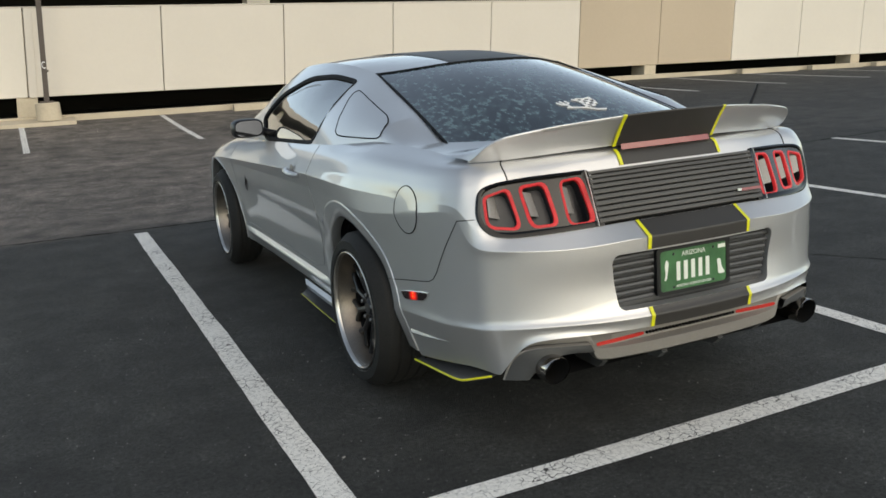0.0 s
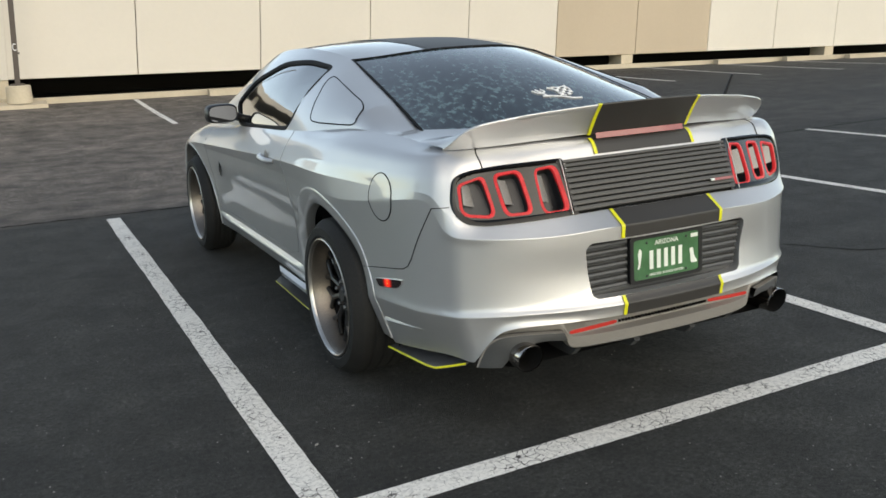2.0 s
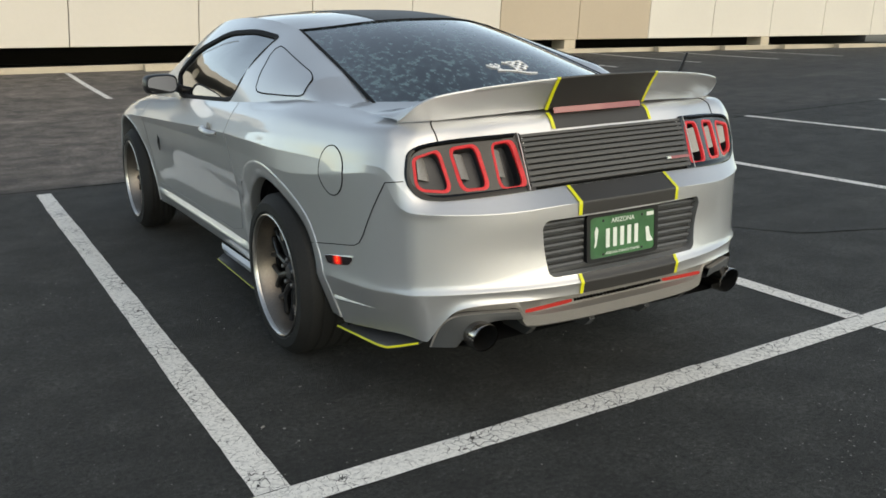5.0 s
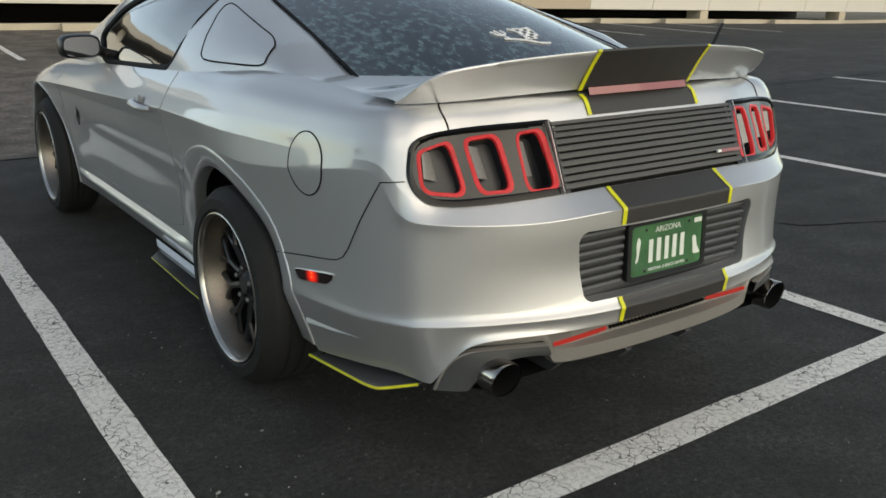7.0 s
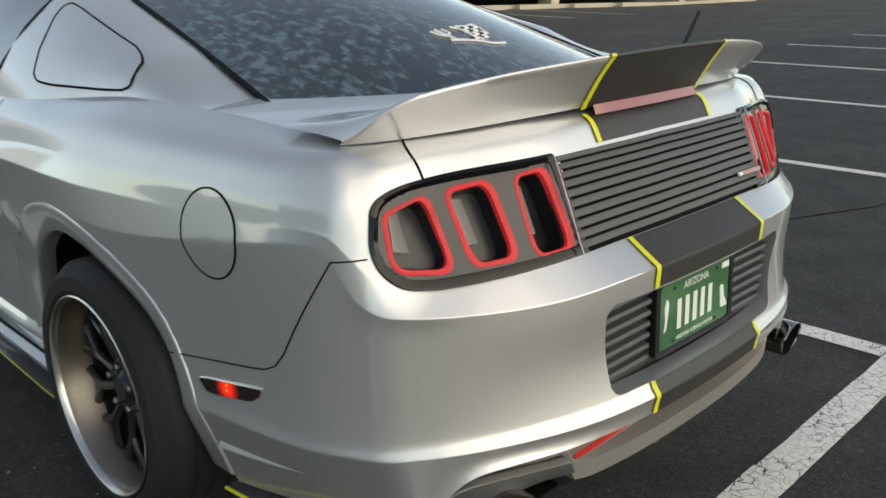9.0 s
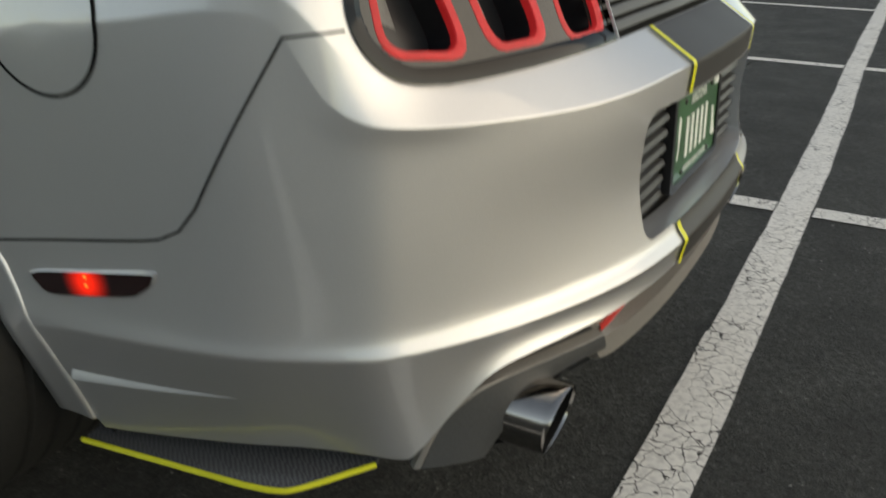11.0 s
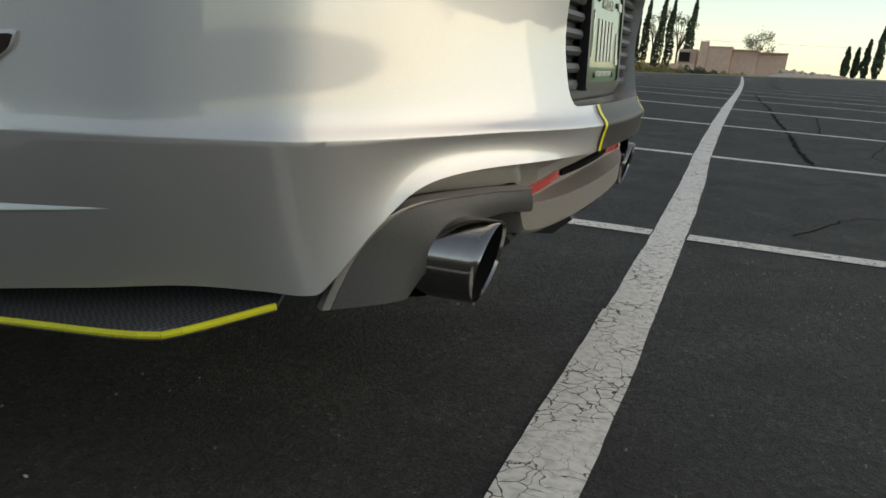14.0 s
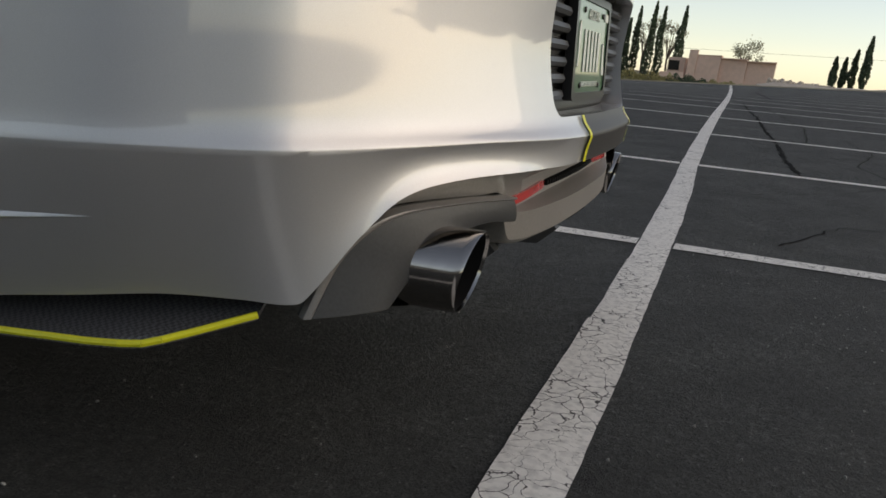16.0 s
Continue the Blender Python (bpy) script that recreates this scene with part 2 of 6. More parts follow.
def cracked_paint():
    m = material("line_paint", (0.6, 0.6, 0.58), 0.75)
    nt = m.node_tree
    b = nt.nodes["Principled BSDF"]
    tc = nt.nodes.new("ShaderNodeTexCoord")
    warp = nt.nodes.new("ShaderNodeTexNoise")
    warp.inputs["Scale"].default_value, warp.inputs["Detail"].default_value = 14, 4
    nt.links.new(tc.outputs["Object"], warp.inputs["Vector"])
    add = nt.nodes.new("ShaderNodeMixRGB")
    add.blend_type = "LINEAR_LIGHT"
    add.inputs[0].default_value = 0.035
    nt.links.new(tc.outputs["Object"], add.inputs[1])
    nt.links.new(warp.outputs["Color"], add.inputs[2])
    v = nt.nodes.new("ShaderNodeTexVoronoi")
    v.feature = "DISTANCE_TO_EDGE"
    v.inputs["Scale"].default_value = 27
    nt.links.new(add.outputs[0], v.inputs["Vector"])
    n = nt.nodes.new("ShaderNodeTexNoise")
    n.inputs["Scale"].default_value, n.inputs["Detail"].default_value = 5, 6
    nt.links.new(tc.outputs["Object"], n.inputs["Vector"])
    wide = nt.nodes.new("ShaderNodeMapRange")
    wide.inputs["From Min"].default_value, wide.inputs["From Max"].default_value = 0.42, 0.72
    wide.inputs["To Min"].default_value, wide.inputs["To Max"].default_value = 0.006, 0.045
    nt.links.new(n.outputs["Fac"], wide.inputs["Value"])
    lt = nt.nodes.new("ShaderNodeMath")
    lt.operation = "LESS_THAN"
    nt.links.new(v.outputs["Distance"], lt.inputs[0])
    nt.links.new(wide.outputs[0], lt.inputs[1])
    n2 = nt.nodes.new("ShaderNodeTexNoise")
    n2.inputs["Scale"].default_value, n2.inputs["Detail"].default_value = 60, 6
    nt.links.new(tc.outputs["Object"], n2.inputs["Vector"])
    cr = nt.nodes.new("ShaderNodeValToRGB")
    cr.color_ramp.elements[0].position, cr.color_ramp.elements[0].color = 0.30, (0.58, 0.57, 0.54, 1)
    cr.color_ramp.elements[1].position, cr.color_ramp.elements[1].color = 0.55, (0.80, 0.785, 0.74, 1)
    nt.links.new(n2.outputs["Fac"], cr.inputs[0])
    mix = nt.nodes.new("ShaderNodeMixRGB")
    mix.inputs[2].default_value = (0.045, 0.043, 0.04, 1)
    nt.links.new(lt.outputs[0], mix.inputs[0])
    nt.links.new(cr.outputs[0], mix.inputs[1])
    nt.links.new(mix.outputs[0], b.inputs["Base Color"])
    bp = nt.nodes.new("ShaderNodeBump")
    bp.inputs["Strength"].default_value, bp.inputs["Distance"].default_value = 0.5, 0.003
    nt.links.new(n2.outputs["Fac"], bp.inputs["Height"])
    nt.links.new(bp.outputs[0], b.inputs["Normal"])
    return m


def spotted_glass():
    """Dark rear glass with blotches of dried water."""
    m = material("spotted_glass", (0.012, 0.014, 0.016), 0.05, coat=1.0)
    nt = m.node_tree
    b = nt.nodes["Principled BSDF"]
    tc = nt.nodes.new("ShaderNodeTexCoord")
    mp = nt.nodes.new("ShaderNodeMapping")
    mp.inputs["Scale"].default_value = (44, 26, 44)
    nt.links.new(tc.outputs["Object"], mp.inputs["Vector"])
    n = nt.nodes.new("ShaderNodeTexNoise")
    n.inputs["Scale"].default_value, n.inputs["Detail"].default_value = 1.0, 2.5
    nt.links.new(mp.outputs[0], n.inputs["Vector"])
    big = nt.nodes.new("ShaderNodeTexNoise")
    big.inputs["Scale"].default_value, big.inputs["Detail"].default_value = 3.0, 2
    nt.links.new(tc.outputs["Object"], big.inputs["Vector"])
    add = nt.nodes.new("ShaderNodeMath")
    add.operation = "MULTIPLY_ADD"
    add.inputs[1].default_value = 0.35
    nt.links.new(big.outputs["Fac"], add.inputs[0])
    nt.links.new(n.outputs["Fac"], add.inputs[2])
    cr = nt.nodes.new("ShaderNodeValToRGB")
    cr.color_ramp.elements[0].position, cr.color_ramp.elements[0].color = 0.66, (0.012, 0.018, 0.024, 1)
    cr.color_ramp.elements[1].position, cr.color_ramp.elements[1].color = 0.86, (0.085, 0.140, 0.155, 1)
    nt.links.new(add.outputs[0], cr.inputs[0])
    nt.links.new(cr.outputs[0], b.inputs["Base Color"])
    ro = nt.nodes.new("ShaderNodeMapRange")
    ro.inputs["From Min"].default_value, ro.inputs["From Max"].default_value = 0.72, 0.86
    ro.inputs["To Min"].default_value, ro.inputs["To Max"].default_value = 0.08, 0.5
    nt.links.new(add.outputs[0], ro.inputs["Value"])
    nt.links.new(ro.outputs[0], b.inputs["Roughness"])
    return m


ASPHALT, LINE, WETGLASS = asphalt(), cracked_paint(), spotted_glass()


# ---- building helpers ----
def obj(name, bm, mat, parent=None, label="", smooth=True, angle=40):
    """Links a bmesh as one mesh object, under a thing or a part if one is given."""
    bmesh.ops.recalc_face_normals(bm, faces=bm.faces)
    if smooth:
        for f in bm.faces:
            f.smooth = True
        for e in bm.edges:
            if len(e.link_faces) == 2 and e.calc_face_angle(0) > radians(angle):
                e.smooth = False
    me = bpy.data.meshes.new(name)
    bm.to_mesh(me)
    bm.free()
    me.materials.append(mat)
    ob = new(name, me)
    if parent:
        ob.parent = parent
    if label:
        ob["label"] = label
    return ob


def part(name, bm, mat, parent, label="", **kw):
    return obj(name, bm, mat, parent, label, **kw)


def box(bm, a, b, bevel=0.0, m=None):
    """Adds a box from corner a to corner b, with bevelled edges."""
    r = bmesh.ops.create_cube(bm, size=1)
    vs = r["verts"]
    for v in vs:
        v.co = Vector([a[i] + (v.co[i] + 0.5) * (b[i] - a[i]) for i in range(3)])
    if bevel:
        es = list({e for v in vs for e in v.link_edges})
        vs = list({v for f in bmesh.ops.bevel(bm, geom=es, offset=bevel, segments=2, affect="EDGES", profile=0.5)["faces"] for v in f.verts} | {v for v in vs if v.is_valid})
    if m:
        bmesh.ops.transform(bm, matrix=m, verts=vs)
    return bm


def grid(bm, rows):
    """A sheet of quads through rows of points. Returns the rows of vertices."""
    vr = [[bm.verts.new(p) for p in r] for r in rows]
    for a, b in zip(vr, vr[1:]):
        for i in range(len(a) - 1):
            bm.faces.new((a[i], a[i + 1], b[i + 1], b[i]))
    return vr


def lathe(bm, prof, n=64, axis="x"):
    """Turns a profile of (across, radius) round the x axis."""
    rings = []
    for h, r in prof:
        rings.append([bm.verts.new((h, r * math.cos(2 * math.pi * i / n), r * math.sin(2 * math.pi * i / n))) for i in range(n)])
    for a, b in zip(rings, rings[1:]):
        for i in range(n):
            bm.faces.new((a[i], a[(i + 1) % n], b[(i + 1) % n], b[i]))
    return rings


def tube(bm, pts, r, n=8):
    """A round bar along points; r may be one radius or one for each point."""
    pts = [Vector(p) for p in pts]
    rs = r if isinstance(r, (list, tuple)) else [r] * len(pts)
    rings = []
    for i, p in enumerate(pts):
        d = (pts[min(i + 1, len(pts) - 1)] - pts[max(i - 1, 0)]).normalized()
        u = d.orthogonal().normalized() if i == 0 else (u - d * u.dot(d)).normalized()
        w = d.cross(u)
        rings.append([bm.verts.new(p + (u * math.cos(2 * math.pi * k / n) + w * math.sin(2 * math.pi * k / n)) * rs[i]) for k in range(n)])
    for a, b in zip(rings, rings[1:]):
        for k in range(n):
            bm.faces.new((a[k], a[(k + 1) % n], b[(k + 1) % n], b[k]))
    bm.faces.new(rings[0][::-1])
    bm.faces.new(rings[-1])
    return bm


def slab(bm, poly, thick):
    """A flat shape of thickness given as a vector."""
    a = [bm.verts.new(p) for p in poly]
    b = [bm.verts.new(Vector(p) + Vector(thick)) for p in poly]
    n = len(a)
    bm.faces.new(a)
    bm.faces.new(b[::-1])
    for i in range(n):
        bm.faces.new((a[i], b[i], b[(i + 1) % n], a[(i + 1) % n]))
    return bm


def flip(bm):
    """A mirrored copy of a bmesh, across the car's middle plane."""
    c = bm.copy()
    for v in c.verts:
        v.co.x = -v.co.x
    bmesh.ops.reverse_faces(c, faces=c.faces)
    return c


def joined(*bms):
    out = bmesh.new()
    for b in bms:
        me = bpy.data.meshes.new("scratch")
        b.to_mesh(me)
        out.from_mesh(me)
        bpy.data.meshes.remove(me)
        b.free()
    bmesh.ops.remove_doubles(out, verts=out.verts, dist=0.0004)
    return out


def smoothstep(a, b, x):
    k = min(max((x - a) / (b - a), 0), 1)
    return k * k * (3 - 2 * k)


def keys(x, *pairs):
    """A smooth curve through (x, value) pairs."""
    if x <= pairs[0][0]:
        return pairs[0][1]
    if x >= pairs[-1][0]:
        return pairs[-1][1]
    for i in range(len(pairs) - 1):
        (x0, y0), (x1, y1) = pairs[i], pairs[i + 1]
        if x <= x1:
            def slope(j):
                lo, hi = pairs[max(j - 1, 0)], pairs[min(j + 1, len(pairs) - 1)]
                return (hi[1] - lo[1]) / (hi[0] - lo[0])
            d = x1 - x0
            k = (x - x0) / d
            return ((2 * k**3 - 3 * k**2 + 1) * y0 + (k**3 - 2 * k**2 + k) * d * slope(i)
                    + (-2 * k**3 + 3 * k**2) * y1 + (k**3 - k**2) * d * slope(i + 1))


# ---- the lot ----
def height(x, y):
    """The lot rises gently to the garage wall, and tilts far off to the east."""
    a = max(0.40 - 0.0135 * x, 0.0)
    k = min(max((y - 5.0) / 11.3, 0.0), 1.0)
    far = smoothstep(8, 50, x) * -0.045 * min(max(y, -30), 6)
    rise = 0.085 * smoothstep(3.5, 13.0, x)
    return a * k * k + far + rise


def steps(lo, hi, near, far):
    """Places along a line, close together near the car and wide apart far off."""
    out, v = [], lo
    while v < hi:
        out.append(v)
        d = max(0, abs(v) - 8)
        v += min(far, near + d * 0.12)
    return out + [hi]


bm = bmesh.new()
XS, YS = steps(-60, 53, 0.5, 4), steps(-60, 16.6, 0.5, 4)
grid(bm, [[(x, y, height(x, y)) for x in XS] for y in YS])
tagged(obj("pavement", bm, ASPHALT), "dark worn asphalt of an empty parking lot", "parking lot", kind="structure")

DIRTGROUND = material("dry_earth", (0.17, 0.145, 0.10), 0.95, grain=0.25, scale=3, vary=0.25, vscale=0.1, bump=0.3)
bm = bmesh.new()
gx = [-1500, -400, -120, -60, 52, 56, 66, 90, 160, 400, 1500]
gy = [-1500, -400, -120, -60, -30, -15, -5, 6, 17, 30, 60, 120, 400, 1500]
def outer(x, y):
    if x <= 52:
        return -0.25
    return min(height(52.5, y), 0.6) - 0.05 if x < 60 else -1.1 - 0.004 * min(x, 200)
grid(bm, [[(x, y, outer(x, y) if x > 52 or x <= -60 or y <= -60 or y >= 17 else -0.6) for x in gx] for y in gy])
tagged(obj("ground", bm, DIRTGROUND), "dry bare earth round the parking lot", "ground", kind="structure")

# painted stall lines
LW = 0.056


def line_strip(ax, ay, bx, by, half=LW, lift=0.003, seed=0):
    """A painted line with ragged edges, laid on the asphalt."""
    rnd = random.Random(seed)
    bm = bmesh.new()
    a, b = Vector((ax, ay)), Vector((bx, by))
    d = (b - a).normalized()
    n = Vector((-d.y, d.x))
    length = (b - a).length
    cnt = max(4, int(length / 0.05))
    rows = []
    l, r = half, half
    for i in range(cnt + 1):
        p = a + d * length * i / cnt
        l += (half - l) * 0.12 + rnd.uniform(-1, 1) * 0.0016
        r += (half - r) * 0.12 + rnd.uniform(-1, 1) * 0.0016
        e1, e2 = p + n * l, p - n * r
        rows.append([(e1.x, e1.y, height(e1.x, e1.y) + lift), (p.x, p.y, height(p.x, p.y) + lift + 0.001), (e2.x, e2.y, height(e2.x, e2.y) + lift)])
    grid(bm, rows)
    return tagged(obj("parking_line", bm, LINE, smooth=False), "cracked white painted stall line on the asphalt", "parking line", "stall lines", "structure")


def rear_y(x):
    return keys(x, (-3, -1.113), (-1, -1.113), (0.5, -1.110), (1.6, -1.102), (3.0, -1.076), (4.4, -1.036), (7.5, -1.0), (18, -0.95), (30, -0.80), (50, -0.42))


rear_xs = [-3.2, -1.4, 0.4, 1.1, 1.8, 2.5, 3.2, 4.2, 5.4, 7.0, 9.5, 12.6, 18.2, 26, 36, 50]
for k, (a, b) in enumerate(zip(rear_xs, rear_xs[1:])):
    line_strip(a, rear_y(a), b, rear_y(b), seed=k + 1)
line_strip(-1.338, rear_y(0) + LW + 0.002, -1.328, 4.40, seed=4)
for k in range(16):
    x = 1.41 + 2.81 * k
    line_strip(x, rear_y(x) + LW + 0.004, x + 0.04, 4.42, seed=10 + k, half=0.05)
    line_strip(x, rear_y(x) - LW - 0.004, x - 0.06, -6.4, seed=40 + k, half=0.05)
for k in range(-1, 8):
    x = 0.57 + 2.74 * k
    line_strip(x, 11.9 + 0.1 * (k % 2), x - 0.05, 16.1, seed=70 + k, half=0.05)

# cracks and old seams in the asphalt
SEAM = material("seam_tar", (0.008, 0.008, 0.008), 0.95, grain=0.2, scale=60)
SEAM.node_tree.nodes["Principled BSDF"].inputs["Specular IOR Level"].default_value = 0.05


def crack(pts, w, seed, name="asphalt_crack", label="dark wandering crack in the asphalt"):
    rnd = random.Random(seed)
    bm = bmesh.new()
    rows = []
    for (ax, ay), (bx, by) in zip(pts, pts[1:]):
        cnt = max(2, int(math.hypot(bx - ax, by - ay) / 0.06))
        for i in range(cnt):
            k = i / cnt
            x, y = ax + (bx - ax) * k + rnd.uniform(-1, 1) * 0.012, ay + (by - ay) * k + rnd.uniform(-1, 1) * 0.012
            ww = w * rnd.uniform(0.4, 1.3)
            dx, dy = bx - ax, by - ay
            l = math.hypot(dx, dy)
            nx, ny = -dy / l * ww, dx / l * ww
            rows.append([(x + nx, y + ny, height(x, y) + 0.0022), (x - nx, y - ny, height(x, y) + 0.0022)])
    grid(bm, rows)
    tagged(obj(name, bm, SEAM, smooth=False), label, "crack", kind="structure")


crack([(-9, 4.95), (-2.4, 4.66), (-0.7, 4.55), (3, 4.5), (12, 4.3)], 0.017, 1, "asphalt_seam", "dark paving seam across the asphalt")
crack([(2.0, 0.75), (2.3, 0.44), (2.5, 0.08), (3.4, -0.3), (4.2, -0.5)], 0.007, 2)
crack([(6.7, -1.64), (5.53, -1.65), (4.85, -1.67), (4.17, -1.72)], 0.020, 3)
crack([(16.3, -1.29), (12.4, -1.39), (10.8, -1.49), (8.5, -1.55), (6.7, -1.64)], 0.018, 4)
crack([(22, -1.9), (30, -1.6), (45, -2.2)], 0.04, 5)
crack([(1.9, -2.2), (2.6, -2.5), (3.1, -2.45)], 0.006, 6)
crack([(4.4, -2.3), (5.4, -2.15), (6.6, -2.4), (8.2, -2.3)], 0.005, 7)
crack([(3.0, -1.35), (3.6, -1.9), (4.4, -2.3)], 0.003, 8)
crack([(7.0, -1.9), (9.4, -2.0), (12.0, -1.8)], 0.008, 9)
crack([(1.7, -1.5), (2.3, -1.75), (2.5, -2.1)], 0.004, 10)

# loose grit on the asphalt
bm = bmesh.new()
rnd = random.Random(5)
for i in range(900):
    x, y = rnd.uniform(-4, 3.5), rnd.uniform(-2.6, 4.0)
    s = rnd.choice((0.0013, 0.0016, 0.002, 0.0028))
    m = Matrix.Translation((x, y, height(x, y) + s * 0.5)) @ Euler((rnd.random() * 6, rnd.random() * 6, rnd.random() * 6)).to_matrix().to_4x4() @ Matrix.Diagonal((s * 1.5, s, s * 0.7, 1))
    bmesh.ops.create_icosphere(bm, subdivisions=1, radius=1, matrix=m)
for cx, cy, sx, sy, count, sizes in ((-1.15, -0.75, 0.22, 0.35, 26, (0.002, 0.003, 0.006)), (0.55, -1.80, 0.55, 0.22, 130, (0.0016, 0.0022, 0.003)), (-1.75, 1.3, 0.25, 0.4, 22, (0.002, 0.003, 0.005)),
                                     (-2.0, -0.2, 0.5, 0.6, 20, (0.002, 0.003)), (-0.95, 0.4, 0.2, 0.6, 16, (0.002, 0.003, 0.005)), (1.1, -1.5, 0.5, 0.3, 50, (0.0016, 0.0022)), (-0.4, -0.6, 0.6, 0.4, 14, (0.0015, 0.002))):
    for i in range(count):
        x, y = rnd.gauss(cx, sx * 0.6), rnd.gauss(cy, sy * 0.6)
        s = rnd.choice(sizes)
        flat = 0.35 if s > 0.0035 else 0.8
        m = Matrix.Translation((x, y, height(x, y) + s * flat * 0.4)) @ Euler((rnd.uniform(-0.2, 0.2), rnd.uniform(-0.2, 0.2), rnd.random() * 6)).to_matrix().to_4x4() @ Matrix.Diagonal((s * rnd.uniform(0.8, 1.7), s * rnd.uniform(0.6, 1.0), s * flat, 1))
        bmesh.ops.create_icosphere(bm, subdivisions=1, radius=1, matrix=m)
GRIT = material("pale_grit", (0.26, 0.26, 0.245), 0.9, grain=0.3, scale=200)
tagged(obj("grit", bm, GRIT, smooth=False), "pale grit and crumbs scattered on the asphalt", "grit", kind="stuff")

# ---- garage wall to the north ----
WY = 16.6
LEANX = 0.08


def wallpoint(x, y, z):
    """A point of the leaning wall; z above the lot's level at x = 0."""
    return Vector((x + LEANX * (z - 1.5), y, z - 0.0177 * x))


def wall_block(name, x0, x1, z0, z1, y0, y1, mat, bevel, parent, label=""):
    bm = bmesh.new()
    box(bm, (x0, y0, z0), (x1, y1, z1), bevel)
    for v in bm.verts:
        v.co = wallpoint(*v.co)
    return obj(name, bm, mat, parent, label, smooth=False)


garage = tagged(new("wall_north"), "cream precast concrete panels of a parking garage", "wall", kind="structure")
joints = [-7.3, -4.6] + [-1.95 + 2.70 * k for k in range(16)]
for k, (a, b) in enumerate(zip(joints, joints[1:])):
    mat = TAN if k in (7, 8) else (WHITEWALL if k >= 9 or k < 2 else CREAM)
    wall_block("panel", a + 0.009, b - 0.009, 0.895, 2.675, WY, WY + 0.2, mat, 0.012, garage)
wall_block("backing", joints[0], joints[-1], 0.93, 2.62, WY + 0.21, WY + 0.30, KERB, 0, garage)
wall_block("coping", joints[0], joints[-1], 2.68, 2.70, WY - 0.01, WY + 0.32, CREAM, 0.004, garage)
for x in (-1.98, 14.0, 22.2, 30.3):
    wall_block("pier", x - 0.2, x + 0.2, 0.3, 0.89, WY + 0.02, WY + 0.6, KERB, 0.01, garage)
wall_block("pilaster", -1.93, -1.78, 0.89, 2.66, WY - 0.03, WY - 0.002, CREAM, 0.006, garage)
garage_deck = tagged(new("ceiling"), "inside of the garage deck, its shade painted near-black on back and floor", "garage deck", kind="structure")
wall_block("back_wall", joints[0], joints[-1], -0.2, 3.6, 24.0, 24.3, VOIDSHADE, 0, garage_deck)
wall_block("deck_slab", joints[0], joints[-1], 1.0, 1.3, WY + 0.32, 23.9, VOIDSHADE, 0, garage_deck)
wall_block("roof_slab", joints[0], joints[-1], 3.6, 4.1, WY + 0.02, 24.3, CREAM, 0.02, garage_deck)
# solid dark block where only shade lies under the panels
wall_block("low_shade", joints[0], joints[-1], 0.15, 0.30, WY + 0.05, 23.9, VOIDSHADE, 0, garage_deck)
for x in (-3.2, 3.2, 11.3, 19.4, 27.5):
    wall_block("column", x - 0.28, x + 0.28, 1.31, 3.6, 17.9, 18.4, CREAM, 0.02, garage_deck)
for x in (0.6, 2.4, 8.5, 16.5):
    bm = bmesh.new()
    box(bm, (x - 0.14, 21.9, 3.35), (x + 0.14, 22.1, 3.42), 0.01)
    tagged(obj("ceiling_light", bm, LAMPGLOW, smooth=False), "small lit lamp inside the dark garage deck", "lamp", "garage lamps")

# unseen west garage wall, added to close the lot; greyed to dim its reflection
west = tagged(new("wall_west"), "dull grey precast concrete garage wall, added unseen to close the lot's west side", "wall", kind="structure")
for k in range(10):
    bm = bmesh.new()
    box(bm, (-30.2, -10 + 2.7 * k + 0.012, 0.9), (-30, -10 + 2.7 * (k + 1) - 0.012, 2.7), 0.012)
    obj("panel", bm, WESTWALL, west, smooth=False)
# backing coloured near-black as the shade behind the panels
bm = bmesh.new()
box(bm, (-30.4, -10, -0.1), (-30.21, 17, 3.6), 0)
obj("backing", bm, VOIDSHADE, west, smooth=False)
bm = bmesh.new()
box(bm, (-36, -10, 3.61), (-29.9, 17, 4.1), 0.02)
obj("roof_slab", bm, WESTWALL, west, smooth=False)

# kerb, wheel stops, lamp post
def kerb(x0, x1, y0, y1, h, name="kerb", label="worn tan concrete kerb along the garage wall", cat="kerb", kind="structure"):
    bm = bmesh.new()
    cnt = max(1, int((x1 - x0) / 1.0))
    for i in range(cnt):
        a, b = x0 + (x1 - x0) * i / cnt, x0 + (x1 - x0) * (i + 1) / cnt
        part_bm = bmesh.new()
        box(part_bm, (a, y0, -0.1), (b + 0.001, y1, h), 0.018 if cnt == 1 else 0)
        for v in part_bm.verts:
            v.co.z += height(v.co.x, min(v.co.y, 16.5))
        me = bpy.data.meshes.new("scratch")
        part_bm.to_mesh(me)
        part_bm.free()
        bm.from_mesh(me)
        bpy.data.meshes.remove(me)
    bmesh.ops.remove_doubles(bm, verts=bm.verts, dist=0.003)
    tagged(obj(name, bm, KERB, smooth=False), label, cat, kind=kind)


kerb(-7, 36, 16.35, 16.62, 0.11)
kerb(-7, -1.2, 15.65, 16.34, 0.07, label="tan concrete island under the lamp post")
for x in (2.06, 9.6, 16.8, 19.6, 22.4, 25.2):
    kerb(x, x + (2.3 if x < 15 else 2.2), 16.02, 16.22, 0.13, "wheel_stop", "weathered concrete wheel stop at the stall head", "wheel stop", "thing")

